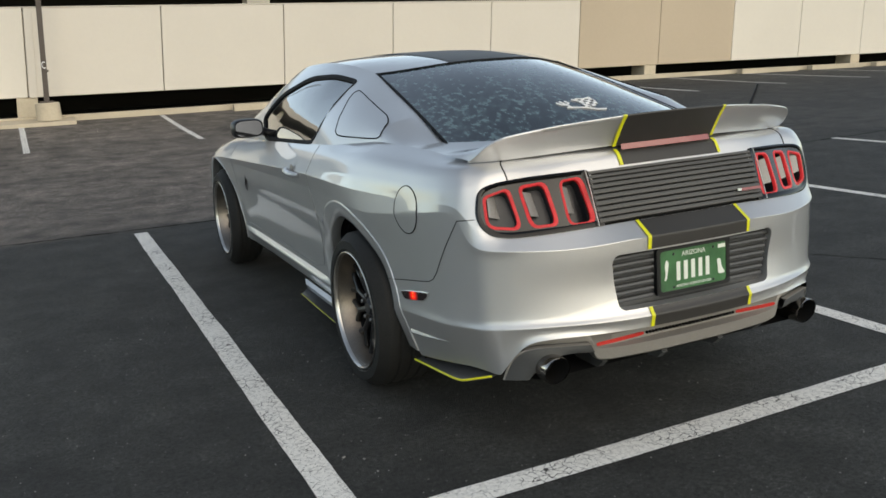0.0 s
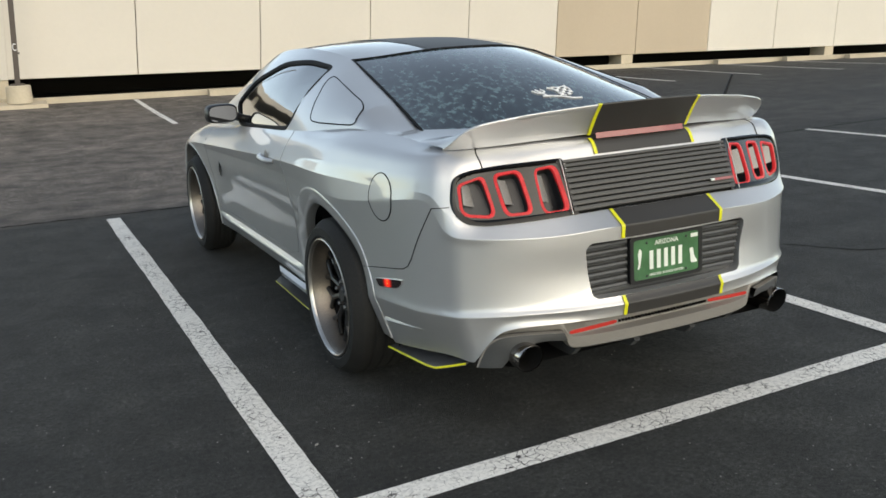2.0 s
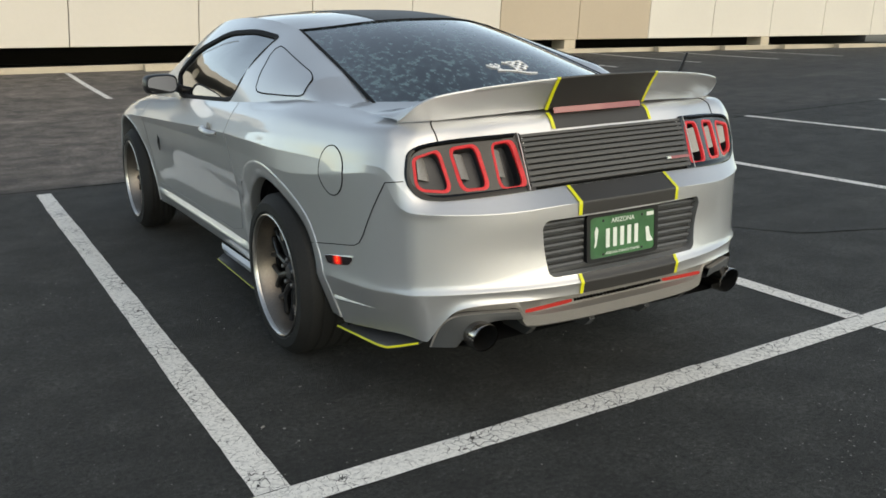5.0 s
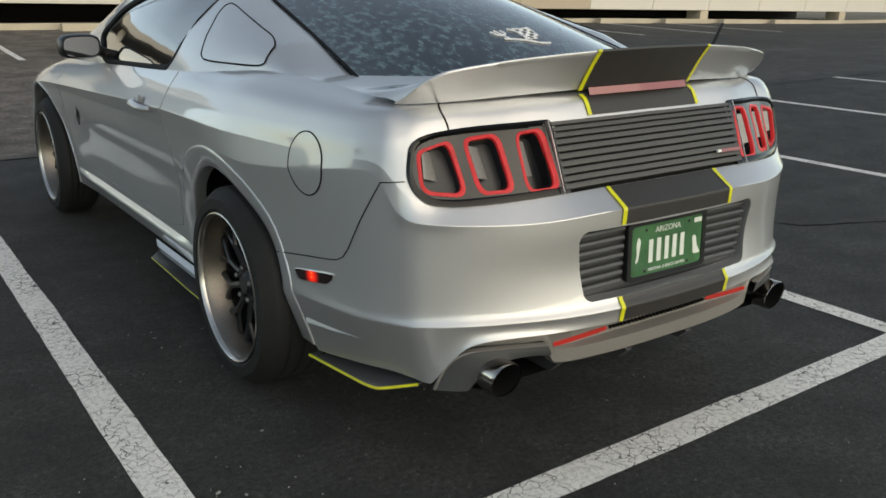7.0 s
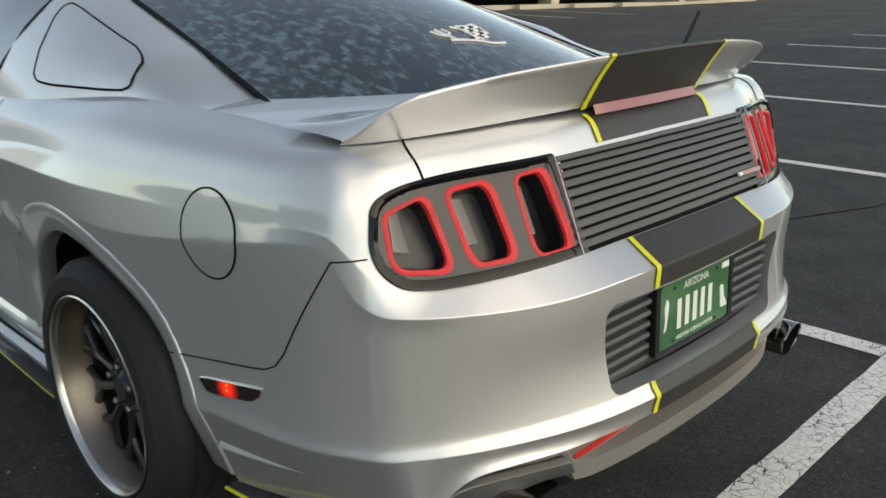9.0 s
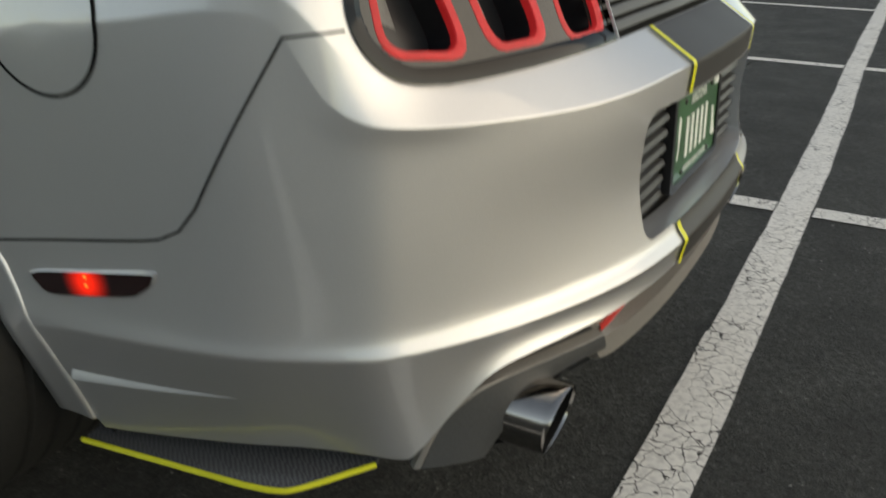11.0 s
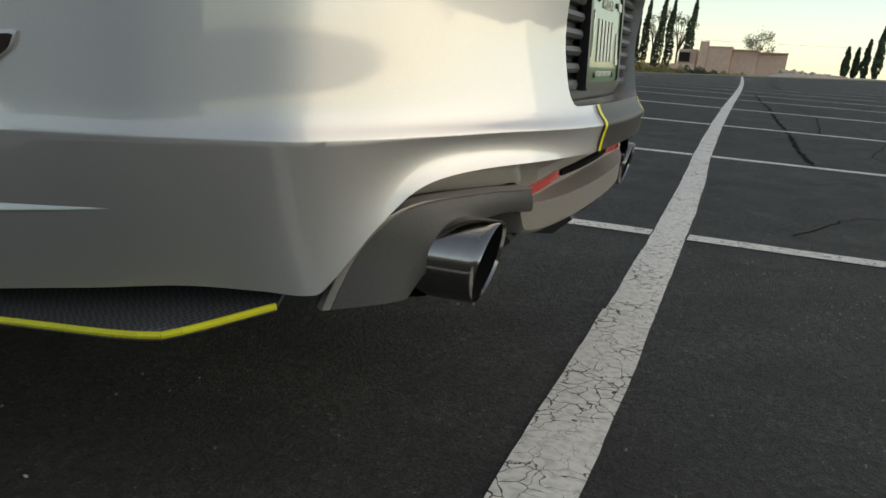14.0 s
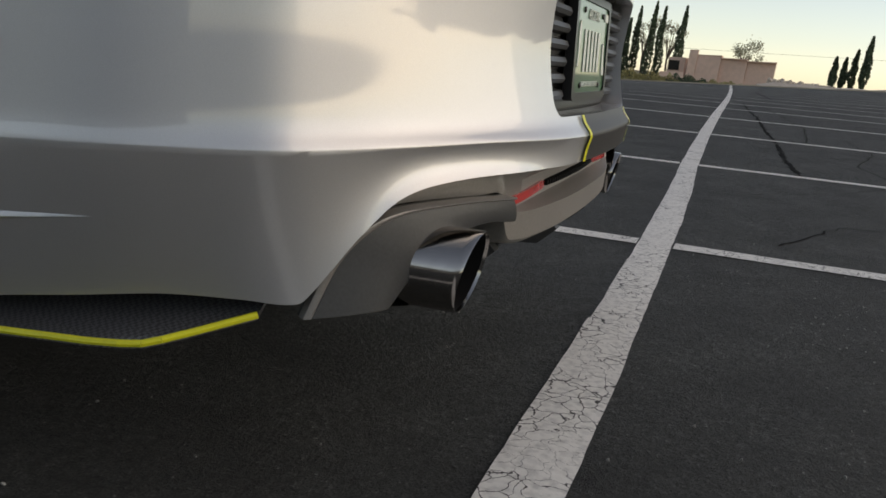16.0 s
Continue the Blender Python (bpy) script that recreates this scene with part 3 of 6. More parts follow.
lamp_post = tagged(new("lamp_post"), "brown steel lamp post on a concrete footing", "lamp post")
lamp_post.location = (-1.68, 16.0, height(-1.68, 16.0) + 0.07)
bm = bmesh.new()
lathe(bm, [(0, 0.001), (0, 0.24), (0.33, 0.23), (0.35, 0.21), (0.35, 0.001)], 24)
bmesh.ops.rotate(bm, verts=bm.verts, matrix=Matrix.Rotation(radians(-90), 3, "Y"))
part("footing", bm, KERB, lamp_post, "round tan concrete footing")
bm = bmesh.new()
box(bm, (-0.05, -0.05, 0.35), (0.05, 0.05, 6.0), 0.006)
for v in bm.verts:
    v.co.x += LEANX * 0.8 * (v.co.z - 0.35)
part("pole", bm, POLE, lamp_post, "square brown steel pole", smooth=False)
bm = bmesh.new()
box(bm, (-0.13, -0.13, 0.35), (0.13, 0.13, 0.38), 0.004)
part("base_plate", bm, POLE, lamp_post, smooth=False)
bm = bmesh.new()
box(bm, (0.05, -0.02, 0.95), (0.12, 0.02, 0.99), 0.004)
part("bolt", bm, POLE, lamp_post, smooth=False)
cu = bpy.data.curves.new("letter", "FONT")
cu.body, cu.size, cu.extrude, cu.align_x = "C", 0.20, 0.002, "CENTER"
scratch = bpy.data.objects.new("scratch_text", cu)
scene.collection.objects.link(scratch)
bpy.context.view_layer.update()
me = bpy.data.meshes.new_from_object(scratch.evaluated_get(bpy.context.evaluated_depsgraph_get()))
bpy.data.objects.remove(scratch)
me.materials.append(WHITE)
letter = new("letter", me)
letter.matrix_world = pose(0.042, -0.056, 1.02, 90, 0, 0) @ Matrix.Diagonal((0.55, 1, 1, 1))
letter.parent = lamp_post
letter["label"] = "white letter C on the pole"


# ---- far edge of the lot ----
TILTY = -0.06


def leaf_crown(bm, rnd, pts, size):
    """Many small leaf clumps, each a bent pair of blades."""
    for p in pts:
        m = Matrix.Translation(p) @ Euler((rnd.random() * 6.3, rnd.random() * 6.3, rnd.random() * 6.3)).to_matrix().to_4x4()
        s = size * rnd.uniform(0.6, 1.4)
        q = [bm.verts.new(m @ Vector(c)) for c in ((-s, 0, 0), (0, -s * 0.5, s * 0.2), (s, 0, 0), (0, s * 0.5, s * 0.25))]
        bm.faces.new(q)


def cypress(x, y, z0, z1, w, seed):
    rnd = random.Random(seed)
    tree = tagged(new("cypress_tree"), "tall narrow dark green cypress beyond the lot", "tree", "cypresses")
    tree.location = (x, y, z0)
    h = z1 - z0
    bm = bmesh.new()
    tube(bm, [(0, 0, 0), (0, TILTY * h * 0.3, h * 0.3), (0, TILTY * h * 0.85, h * 0.85)], [0.12, 0.09, 0.02], 7)
    part("trunk", bm, BARK, tree)
    bm = bmesh.new()
    pts = []
    lobes = [(rnd.uniform(0, 6.3), rnd.uniform(0.25, 0.8)) for _ in range(6)]
    for i in range(1500):
        k = rnd.random() ** 0.8
        prof = (0.35 + 0.65 * min(1, k / 0.25)) * (1 - k) ** 0.62
        a = rnd.uniform(0, 6.3)
        bump = 1 + 0.28 * sum(math.cos(a - la) * math.exp(-((k - lk) / 0.12) ** 2) for la, lk in lobes)
        r = w * prof * bump * math.sqrt(rnd.uniform(0.3, 1))
        pts.append(Vector((r * math.cos(a), r * math.sin(a) + TILTY * h * k, 0.05 * h + k * h * 0.95)))
    leaf_crown(bm, rnd, pts, 0.13)
    part("crown", bm, LEAFDARK, tree, smooth=False)


FX = 80.0
for i, (y, z0, z1, w) in enumerate(((10.6, -1, 4.3, 0.45), (9.9, -1, 5.0, 0.5), (9.25, -1, 6.1, 0.52), (7.75, -1, 6.5, 0.5), (7.0, -1, 6.2, 0.5), (5.25, -1, 6.4, 0.62),
                                     (-7.9, 0.3, 2.95, 0.4), (-8.75, 0.3, 2.95, 0.36), (-9.6, 0.3, 3.7, 0.42), (-10.3, 0.3, 4.8, 0.5), (-13.2, 0.2, 3.0, 0.4), (12.0, -1, 6.0, 0.5), (13.4, -1, 5.2, 0.5))):
    cypress(FX + (i % 3) * 0.8, y, z0, z1, w, 100 + i)


def broadleaf(x, y, z0, z1, w, seed, mat, n=900):
    rnd = random.Random(seed)
    tree = tagged(new("pale_tree"), "thin pale-leaved tree behind the house", "tree")
    tree.location = (x, y, z0)
    h = z1 - z0
    bm = bmesh.new()
    tube(bm, [(0, 0, 0), (0.1, 0.05, h * 0.4), (0.05, TILTY * h * 0.6, h * 0.65)], [0.12, 0.09, 0.05], 7)
    tips = []
    for i in range(9):
        a = i * 2.4
        tip = Vector((w * 0.7 * math.cos(a), w * 0.75 * math.sin(a) + TILTY * h, h * rnd.uniform(0.62, 0.97)))
        tube(bm, [(0.1, 0.03, h * 0.4), tip * 0.55 + Vector((0, 0, h * 0.22)), tip], [0.05, 0.03, 0.01], 5)
        tips.append(tip)
    part("trunk", bm, BARK, tree)
    bm = bmesh.new()
    pts = []
    for i in range(n):
        t = rnd.choice(tips)
        pts.append(t + Vector((rnd.gauss(0, 0.17), rnd.gauss(0, 0.17), rnd.gauss(0, 0.2))) * w)
    leaf_crown(bm, rnd, pts, 0.10)
    part("crown", bm, mat, tree, smooth=False)


broadleaf(FX + 6, -0.6, -0.5, 4.1, 1.35, 201, LEAFPALE)
broadleaf(FX + 5, 8.6, -0.8, 5.4, 1.2, 202, LEAFPALE, 700)
broadleaf(FX + 5, 6.3, -0.8, 5.1, 1.2, 203, LEAFPALE, 700)

house = tagged(new("house"), "low pink stucco house with a flat roof and chimney", "house")
house.location = (FX, 1.4, -1.2)


def house_block(name, y0, y1, z1, x0, x1, mat, parent, label=""):
    bm = bmesh.new()
    box(bm, (x0, y0, 0), (x1, y1, z1), 0.03)
    for v in bm.verts:
        v.co.y += TILTY * v.co.z
        v.co.z += 0.035 * -v.co.y * (1 if v.co.z > 0.1 else 0)
    return obj(name, bm, mat, parent, label, smooth=False)


house_block("wall", 0.0, 2.0, 3.42, -0.5, 4, STUCCO, house, "stucco wall")
house_block("wall", -2.2, -0.02, 3.22, -0.2, 4, STUCCO, house, "stucco wall")
house_block("wall", -4.6, -2.22, 3.05, 0.0, 4, STUCCO, house, "stucco wall")
house_block("wing", 3.0, 4.5, 3.2, 0.3, 4, STUCCO, house, "stucco porch wing")
house_block("porch_wall", 2.9, 5.0, 1.9, -0.8, -0.5, STUCCO, house, "low stucco porch wall")
house_block("chimney", 2.02, 2.75, 3.9, -0.6, 0.4, STUCCO, house, "square stucco chimney")
for y0, y1, z in ((0.0, 2.0, 3.42), (-2.2, -0.02, 3.22), (-4.6, -2.22, 3.05)):
    bm = bmesh.new()
    box(bm, (-0.56, y0 - 0.02, z + 0.004), (4.05, y1 + 0.02, z + 0.09), 0.01)
    for v in bm.verts:
        v.co.y += TILTY * v.co.z
        v.co.z += 0.035 * -v.co.y
    part("coping", bm, STUCCO, house, smooth=False)
bm = bmesh.new()
box(bm, (0.24, 3.35, 2.0), (0.29, 4.3, 2.75), 0.01)
win = part("window", bm, GLASS, house, "dark porch window opening", smooth=False)
for a, b in (((0.18, 3.29, 1.95), (0.235, 4.36, 2.0)), ((0.18, 3.29, 2.75), (0.235, 4.36, 2.8))):
    bm = bmesh.new()
    box(bm, a, b, 0.005)
    part("frame", bm, BARK, win, smooth=False)

for i, (y, z, w, hgt, mat) in enumerate(((12.5, -0.35, 2.2, 0.8, SHRUB), (10.6, -0.3, 2.0, 0.85, SHRUB), (8.9, -0.25, 2.0, 0.75, SHRUB), (7.3, -0.2, 1.8, 0.7, SHRUB), (5.8, -0.15, 1.6, 0.62, SHRUB), (4.4, -0.1, 1.5, 0.62, LEAFDARK), (3.2, -0.1, 1.4, 0.5, LEAFDARK), (1.5, -0.1, 1.5, 0.42, SHRUB), (0.2, -0.05, 1.3, 0.35, SHRUB))):
    rnd = random.Random(300 + i)
    bush = tagged(new("shrub"), "dry olive-green shrub at the lot's far edge" if mat is SHRUB else "dark green shrub at the lot's far edge", "shrub", "shrubs along the lot")
    bush.location = (56.5, y * 0.72 - 0.4, z * 0.6 - 0.05)
    bm = bmesh.new()
    for k in range(7):
        a = k * 0.9
        tube(bm, [(0, 0, 0), (0.2 * math.cos(a), w * 0.3 * math.sin(a), hgt * 0.6)], [0.02, 0.008], 5)
    part("stem", bm, BARK, bush)
    bm = bmesh.new()
    pts = []
    for k in range(520):
        u, v = rnd.uniform(-1, 1), rnd.random()
        top = hgt * (1 - 0.55 * u * u) * (0.8 + 0.3 * math.sin(u * 7 + i))
        pts.append(Vector((rnd.gauss(0, 0.3), u * w * 0.6, v * top)))
    leaf_crown(bm, rnd, pts, 0.075)
    part("foliage", bm, mat, bush, smooth=False)

bm = bmesh.new()
rnd = random.Random(77)
for i in range(130):
    k = rnd.random()
    y, s = -2.6 - 4.2 * k, rnd.uniform(0.06, 0.22) * (1.2 - 0.6 * k)
    m = Matrix.Translation((57 + rnd.uniform(-1, 2.5), y, 0.25 + 0.18 * (1 - k) * rnd.random() + 0.12)) @ Euler((rnd.random() * 6, rnd.random() * 6, rnd.random() * 6)).to_matrix().to_4x4() @ Matrix.Diagonal((s * 1.5, s, s * 0.7, 1))
    bmesh.ops.create_icosphere(bm, subdivisions=1, radius=1, matrix=m)
tagged(obj("rubble", bm, ROCK, smooth=False), "pale rocks and rubble on a low bank", "rocks", kind="stuff")
bm = bmesh.new()
rows = []
for i in range(26):
    y = -1.8 - 8 * i / 25
    rows.append([(52.6 + 0.9 * j, y, height(52.6, y) - 0.08 + 0.34 * math.sin(math.pi * j / 8) * (0.5 + 0.5 * math.exp(-((y + 3.4) / 1.6) ** 2)) + 0.03 * math.sin(y * 3 + j)) for j in range(9)])
grid(bm, rows)
tagged(obj("earth_bank", bm, ROCK), "low pale earth bank beyond the lot", "bank", kind="structure")
kerb_e = bmesh.new()
rows = []
for i in range(60):
    y = -24 + i
    z = height(52.6, y)
    rows.append([(52.5, y, z - 0.1), (52.5, y, z + 0.06), (52.75, y, z + 0.06), (52.75, y, z - 0.1)])
grid(kerb_e, rows)
tagged(obj("kerb", kerb_e, KERB, smooth=False), "pale concrete kerb at the lot's far edge", "kerb", kind="structure")
for dz in (0.0,):
    bm = bmesh.new()
    tube(bm, [(FX + 20, 22 - 4 * i, 3.0 + 0.055 * i + 0.02 * (i - 5) ** 2 * 0.2) for i in range(12)], 0.012, 5)
    tagged(obj("power_line", bm, BLACK), "thin overhead wire far beyond the house", "wire", kind="structure")


# ---- the car: origin under the rear axle, nose towards +y, left side at -x ----
car = tagged(new("sports_car"), "silver two-door fastback coupe with black stripes and yellow tape", "car")

PLAN = [(0, -1.11), (-0.25, -1.10), (-0.45, -1.065), (-0.62, -0.992), (-0.745, -0.897), (-0.825, -0.765), (-0.86, -0.62), (-0.885, -0.42), (-0.915, -0.2), (-0.93, 0),
        (-0.925, 0.4), (-0.92, 0.9), (-0.92, 1.5), (-0.92, 2.1), (-0.93, 2.5), (-0.935, 2.72), (-0.92, 3.0), (-0.86, 3.3), (-0.70, 3.5), (-0.40, 3.6), (0, 3.63)]


@functools.lru_cache(maxsize=200000)
def plan(s):
    """The widest outline of the body: station 0 at the middle of the tail, 20 at the nose."""
    s = min(max(s, 0), 20)
    i = min(int(s), 19)
    k = s - i
    def at(j):
        if j < 0:
            return Vector((-PLAN[-j][0], PLAN[-j][1]))
        if j > 20:
            return Vector((-PLAN[40 - j][0], PLAN[40 - j][1]))
        return Vector(PLAN[j])
    p0, p1, p2, p3 = at(i - 1), at(i), at(i + 1), at(i + 2)
    p = 0.5 * (2 * p1 + (p2 - p0) * k + (2 * p0 - 5 * p1 + 4 * p2 - p3) * k * k + (3 * p1 - p0 - 3 * p2 + p3) * k**3)
    d = 0.5 * ((p2 - p0) + (2 * p0 - 5 * p1 + 4 * p2 - p3) * 2 * k + (3 * p1 - p0 - 3 * p2 + p3) * 3 * k * k)
    n = Vector((d.y, -d.x)).normalized()
    # firmer corner where the tail turns into the flank
    return p - n * 0.0050 * math.exp(-((s - 4.15) / 0.3) ** 2), n


# rails from the lower edge (0) to the deck and beltline (9): height, and inset from the outline
RAILS = [
    (((0, .424), (1, .424), (2.3, .427), (2.87, .421), (3.2, .404), (3.47, .364), (3.66, .326), (3.77, .303), (3.88, .286), (4.3, .286), (5, .284), (6, .266), (7, .242), (8, .236), (10, .255), (13, .255), (14, .24), (17, .22), (20, .22)),
     ((0, .008), (1.5, .006), (2.2, .0), (3, -.002), (3.6, .014), (4.2, .050), (5, .068), (6, .072), (7, .068), (8, .068), (9, .072), (10, .078), (13, .078), (17, .04), (20, .06))),
    (((0, .464), (1, .464), (2.3, .467), (3.1, .463), (4, .457), (5, .452), (6, .446), (7, .434), (8, .42), (10, .38), (13, .38), (17, .36), (20, .34)),
     ((0, .0), (4, 0), (5, 0.004), (6, .008), (7, .016), (8, .032), (10, .064), (13, .064), (17, .01), (20, 0))),
    (((0, .497), (3, .494), (4, .49), (5, .486), (6, .484), (8, .48), (10, .46), (13, .46), (17, .44), (20, .42)),
     ((0, .019), (1, .018), (2, .016), (3, .013), (4, .009), (5, .008), (6, .012), (7, .018), (8, .032), (10, .055), (13, .055), (17, .0), (20, 0))),
    (((0, .585), (5, .585), (8, .58), (10, .58), (13, .58), (17, .54), (20, .52)),
     ((0, .035), (1, .033), (2, .026), (3, .017), (4, .010), (5, .009), (6, .012), (7, .016), (8, .024), (9, .030), (10, .042), (13, .042), (17, 0), (20, .02))),
    (((0, .692), (3, .69), (4, .695), (5, .70), (8, .69), (10, .69), (13, .68), (17, .62), (20, .60)),
     ((0, .024), (1, .022), (2, .018), (3, .012), (4, .009), (5, .007), (6, .008), (8, .013), (10, .022), (13, .022), (17, .01), (20, .04))),
    (((0, .739), (1, .738), (2.2, .727), (3.28, .729), (4, .734), (4.25, .742), (4.47, .764), (4.65, .808), (4.8, .845), (5.2, .855), (6, .84), (8, .79), (10, .80), (13, .765), (15, .73), (17, .67), (20, .64)),
     ((0, .020), (2, .016), (3, .010), (4, .004), (5, .004), (6, .0), (8, .0), (10, .008), (13, .010), (15, .004), (17, .02), (20, .06))),
    (((0, .785), (1, .785), (2, .780), (3, .771), (3.6, .769), (4, .780), (4.3, .802), (4.5, .835), (4.75, .870), (5.2, .880), (6, .872), (8, .87), (10, .868), (11, .855), (13, .80), (15, .765), (17, .70), (20, .66)),
     ((0, .098), (1, .090), (2, .070), (3, .050), (4, .030), (4.4, .012), (4.7, .005), (5, .006), (6, .007), (8, .006), (10, -.004), (13, -.002), (15, .004), (17, .03), (20, .08))),
    (((0, .967), (2, .964), (3, .958), (4, .948), (5, .942), (6, .936), (8, .935), (10, .925), (11, .905), (13, .85), (15, .81), (17, .74), (20, .68)),
     ((0, .175), (1, .168), (2, .150), (3, .134), (3.6, .112), (4, .085), (4.4, .050), (4.7, .026), (5, .022), (6, .021), (7, .021), (8, .024), (10, .024), (13, .03), (15, .04), (17, .06), (20, .12))),
    (((0, 1.020), (2, 1.018), (3, 1.012), (4, 1.004), (5, .998), (6, .994), (8, 1.0), (9, .998), (10, .968), (11, .945), (12, .92), (13, .89), (15, .85), (17, .78), (20, .70)),
     ((0, .225), (2, .205), (3, .190), (4, .145), (4.5, .095), (4.8, .066), (5.1, .060), (6, .056), (7, .057), (8, .060), (9, .066), (10, .05), (13, .065), (15, .09), (17, .12), (20, .2))),
    (((0, 1.030), (2, 1.029), (3, 1.026), (4, 1.014), (5, 1.012), (6, 1.02), (7, 1.034), (8, 1.042), (9, 1.04), (10, 1.005), (11, .978), (12, .95), (13, .915), (15, .88), (17, .82), (20, .74)),
     ((0, .34), (2, .315), (3, .295), (4, .235), (5, .150), (6, .155), (7, .158), (8, .155), (9, .145), (10, .085), (11, .08), (12, .085), (13, .12), (15, .17), (17, .22), (20, .35))),
]
SHARP = {1, 5, 6}


@functools.lru_cache(maxsize=400000)
def rail(s, i):
    zs, ins = RAILS[i]
    p, n = plan(s)
    q = p + n * keys(s, *ins)
    return Vector((q.x, q.y, keys(s, *zs)))


def body(s, v):
    """A point of the left half of the lower body."""
    i = min(int(v), 8)
    k = v - i
    p1, p2 = rail(s, i), rail(s, i + 1)
    m1 = p2 - p1 if i in SHARP or i == 0 else 0.5 * (p2 - rail(s, i - 1))
    m2 = p2 - p1 if i + 1 in SHARP or i == 8 else 0.5 * (rail(s, i + 2) - p1)
    p = (2 * k**3 - 3 * k**2 + 1) * p1 + (k**3 - 2 * k**2 + k) * m1 + (-2 * k**3 + 3 * k**2) * p2 + (k**3 - k**2) * m2
    if i == 0 and s < 6:
        # hollow above the flared lower lip
        n = plan(s)[1]
        d = keys(s, (0, 0.0), (1.2, 0.002), (2, 0.005), (3, 0.0065), (3.8, 0.005), (4.6, 0.002), (6, 0.0)) * 4 * k * (1 - k)
        p = p + Vector((n.x * d, n.y * d, 0))
    return p


def face_normal(s, v):
    e = 0.03
    a = body(min(s + e, 20), v) - body(max(s - e, 0), v)
    b = body(s, min(v + e, 9)) - body(s, max(v - e, 0))
    n = a.cross(b).normalized()
    out = plan(s)[1]
    if n.x * out.x + n.y * out.y > 0 or (abs(n.z) > 0.9 and n.z < 0):
        n = -n
    return n


def skin(s, v, lift=0.0):
    """As body(), lifted off the paint; s below 0 is the right half."""
    p = body(abs(s), v) + face_normal(abs(s), v) * lift
    return Vector((-p.x, p.y, p.z)) if s < 0 else p


def station(x, v):
    """The station at which rail height v of the tail lies at x, on the left (x < 0)."""
    lo, hi = 0.0, 4.5
    for _ in range(24):
        mid = (lo + hi) / 2
        lo, hi = (mid, hi) if body(mid, v).x > x else (lo, mid)
    return (lo + hi) / 2


def tail(x, v, lift=0.0):
    """A point of the tail at x across and rail height v."""
    p = skin(station(-abs(x), v), v, lift)
    return Vector((x, p.y, p.z))


# lamp outline in station and rail height, as a rounded shape
def lamp_edge(grow=0.0):
    """Closed outline of the tail lamp in (s, v)."""
    g = grow
    c = [((1.58 - g, 6.05 - g), 0.02, 0.02), ((4.27 + g, 6.045 - g), 0.20, 0.42), ((4.28 + g, 6.945 + g), 0.34, 0.20), ((1.76 - g, 6.965 + g), 0.03, 0.08)]
    out = []
    for i, (b, back, ahead) in enumerate(c):
        b, p, q = Vector(b), Vector(c[i - 1][0]), Vector(c[(i + 1) % 4][0])
        p, q = b + (p - b) * back, b + (q - b) * ahead
        for j in range(13):
            k = j / 12
            out.append(tuple((1 - k) ** 2 * p + 2 * k * (1 - k) * b + k * k * q))
        e = Vector(c[(i + 1) % 4][0])
        e = e + (b - e) * c[(i + 1) % 4][1]
        for j in range(1, 8):
            out.append(tuple(q + (e - q) * j / 8))
    return out


def inside(p, poly):
    hit = False
    for (x0, y0), (x1, y1) in zip(poly, poly[1:] + poly[:1]):
        if (y0 > p[1]) != (y1 > p[1]) and p[0] < (x1 - x0) * (p[1] - y0) / (y1 - y0) + x0:
            hit = not hit
    return hit


def rounded(poly, n=5, share=0.28):
    """Rounds the corners of an outline."""
    out = []
    for i in range(len(poly)):
        a, b, c = Vector(poly[i - 1]), Vector(poly[i]), Vector(poly[(i + 1) % len(poly)])
        p, q = b + (a - b) * share, b + (c - b) * share
        for j in range(n + 1):
            k = j / n
            out.append(tuple((1 - k) ** 2 * p + 2 * k * (1 - k) * b + k * k * q))
    return out


# wheel arches
ARCHES = ((0.03, 0.285, 0.44), (2.72, 0.345, 0.405))


def arch_radii(y, angle):
    """Opening and outer edge of the flared arch round y, at an angle in degrees from the nose."""
    if y > 1:
        return 0.405, 0.421
    a = angle + 360 if angle < -90 else angle
    return (keys(a, (-20, .45), (35, .45), (72, .450), (94, .434), (115, .422), (139, .424), (163, .394), (185, .390), (203, .420)),
            keys(a, (-20, .500), (20, .525), (52, .545), (75, .520), (96, .496), (117, .484), (134, .480), (150, .458), (165, .448), (185, .458), (203, .512)))


def cut_radius(p, y, z):
    return arch_radii(y, math.degrees(math.atan2(p.z - z, p.y - y)))[1] - 0.003


def arch(p):
    for y, z, r in ARCHES:
        if p.x < 0 and math.hypot(p.y - y, p.z - z) < cut_radius(p, y, z):
            return y, z, r
    return None


VS = []
for i in range(9):
    n = 8
    ks = [j / 22 for j in range(22)] if i == 6 else [0, .04, .12, .25, .4, .55, .7, .85, .95] if i in SHARP else ([0, .15, .3, .45, .6, .75, .88, .96] if i + 1 in SHARP else [j / 7 for j in range(7)])
    VS += [i + k for k in ks]
VS.append(9.0)
SS = sorted({round(j / 8, 3) for j in range(0, 161)} | {round(2.75 + j / 32, 4) for j in range(0, 84)} | {3.32, 10.3, 13.35, 17.2})

lamp_hole = lamp_edge(0.0)
zones = {}


def zone(s, v):
    if s < 3.32 and v > 6.93:
        return "deck_lid"
    if s < 1.58 and v > 6.0:
        return None
    if s > 17.2:
        return "front_bumper"
    if 10.3 < s < 13.35 and v > 0.95:
        return "door"
    if s >= 13.35:
        return "front_fender"
    if s >= 10.3 or (s > 9.7 and v < 2.0):
        return "sill"
    return "rear"


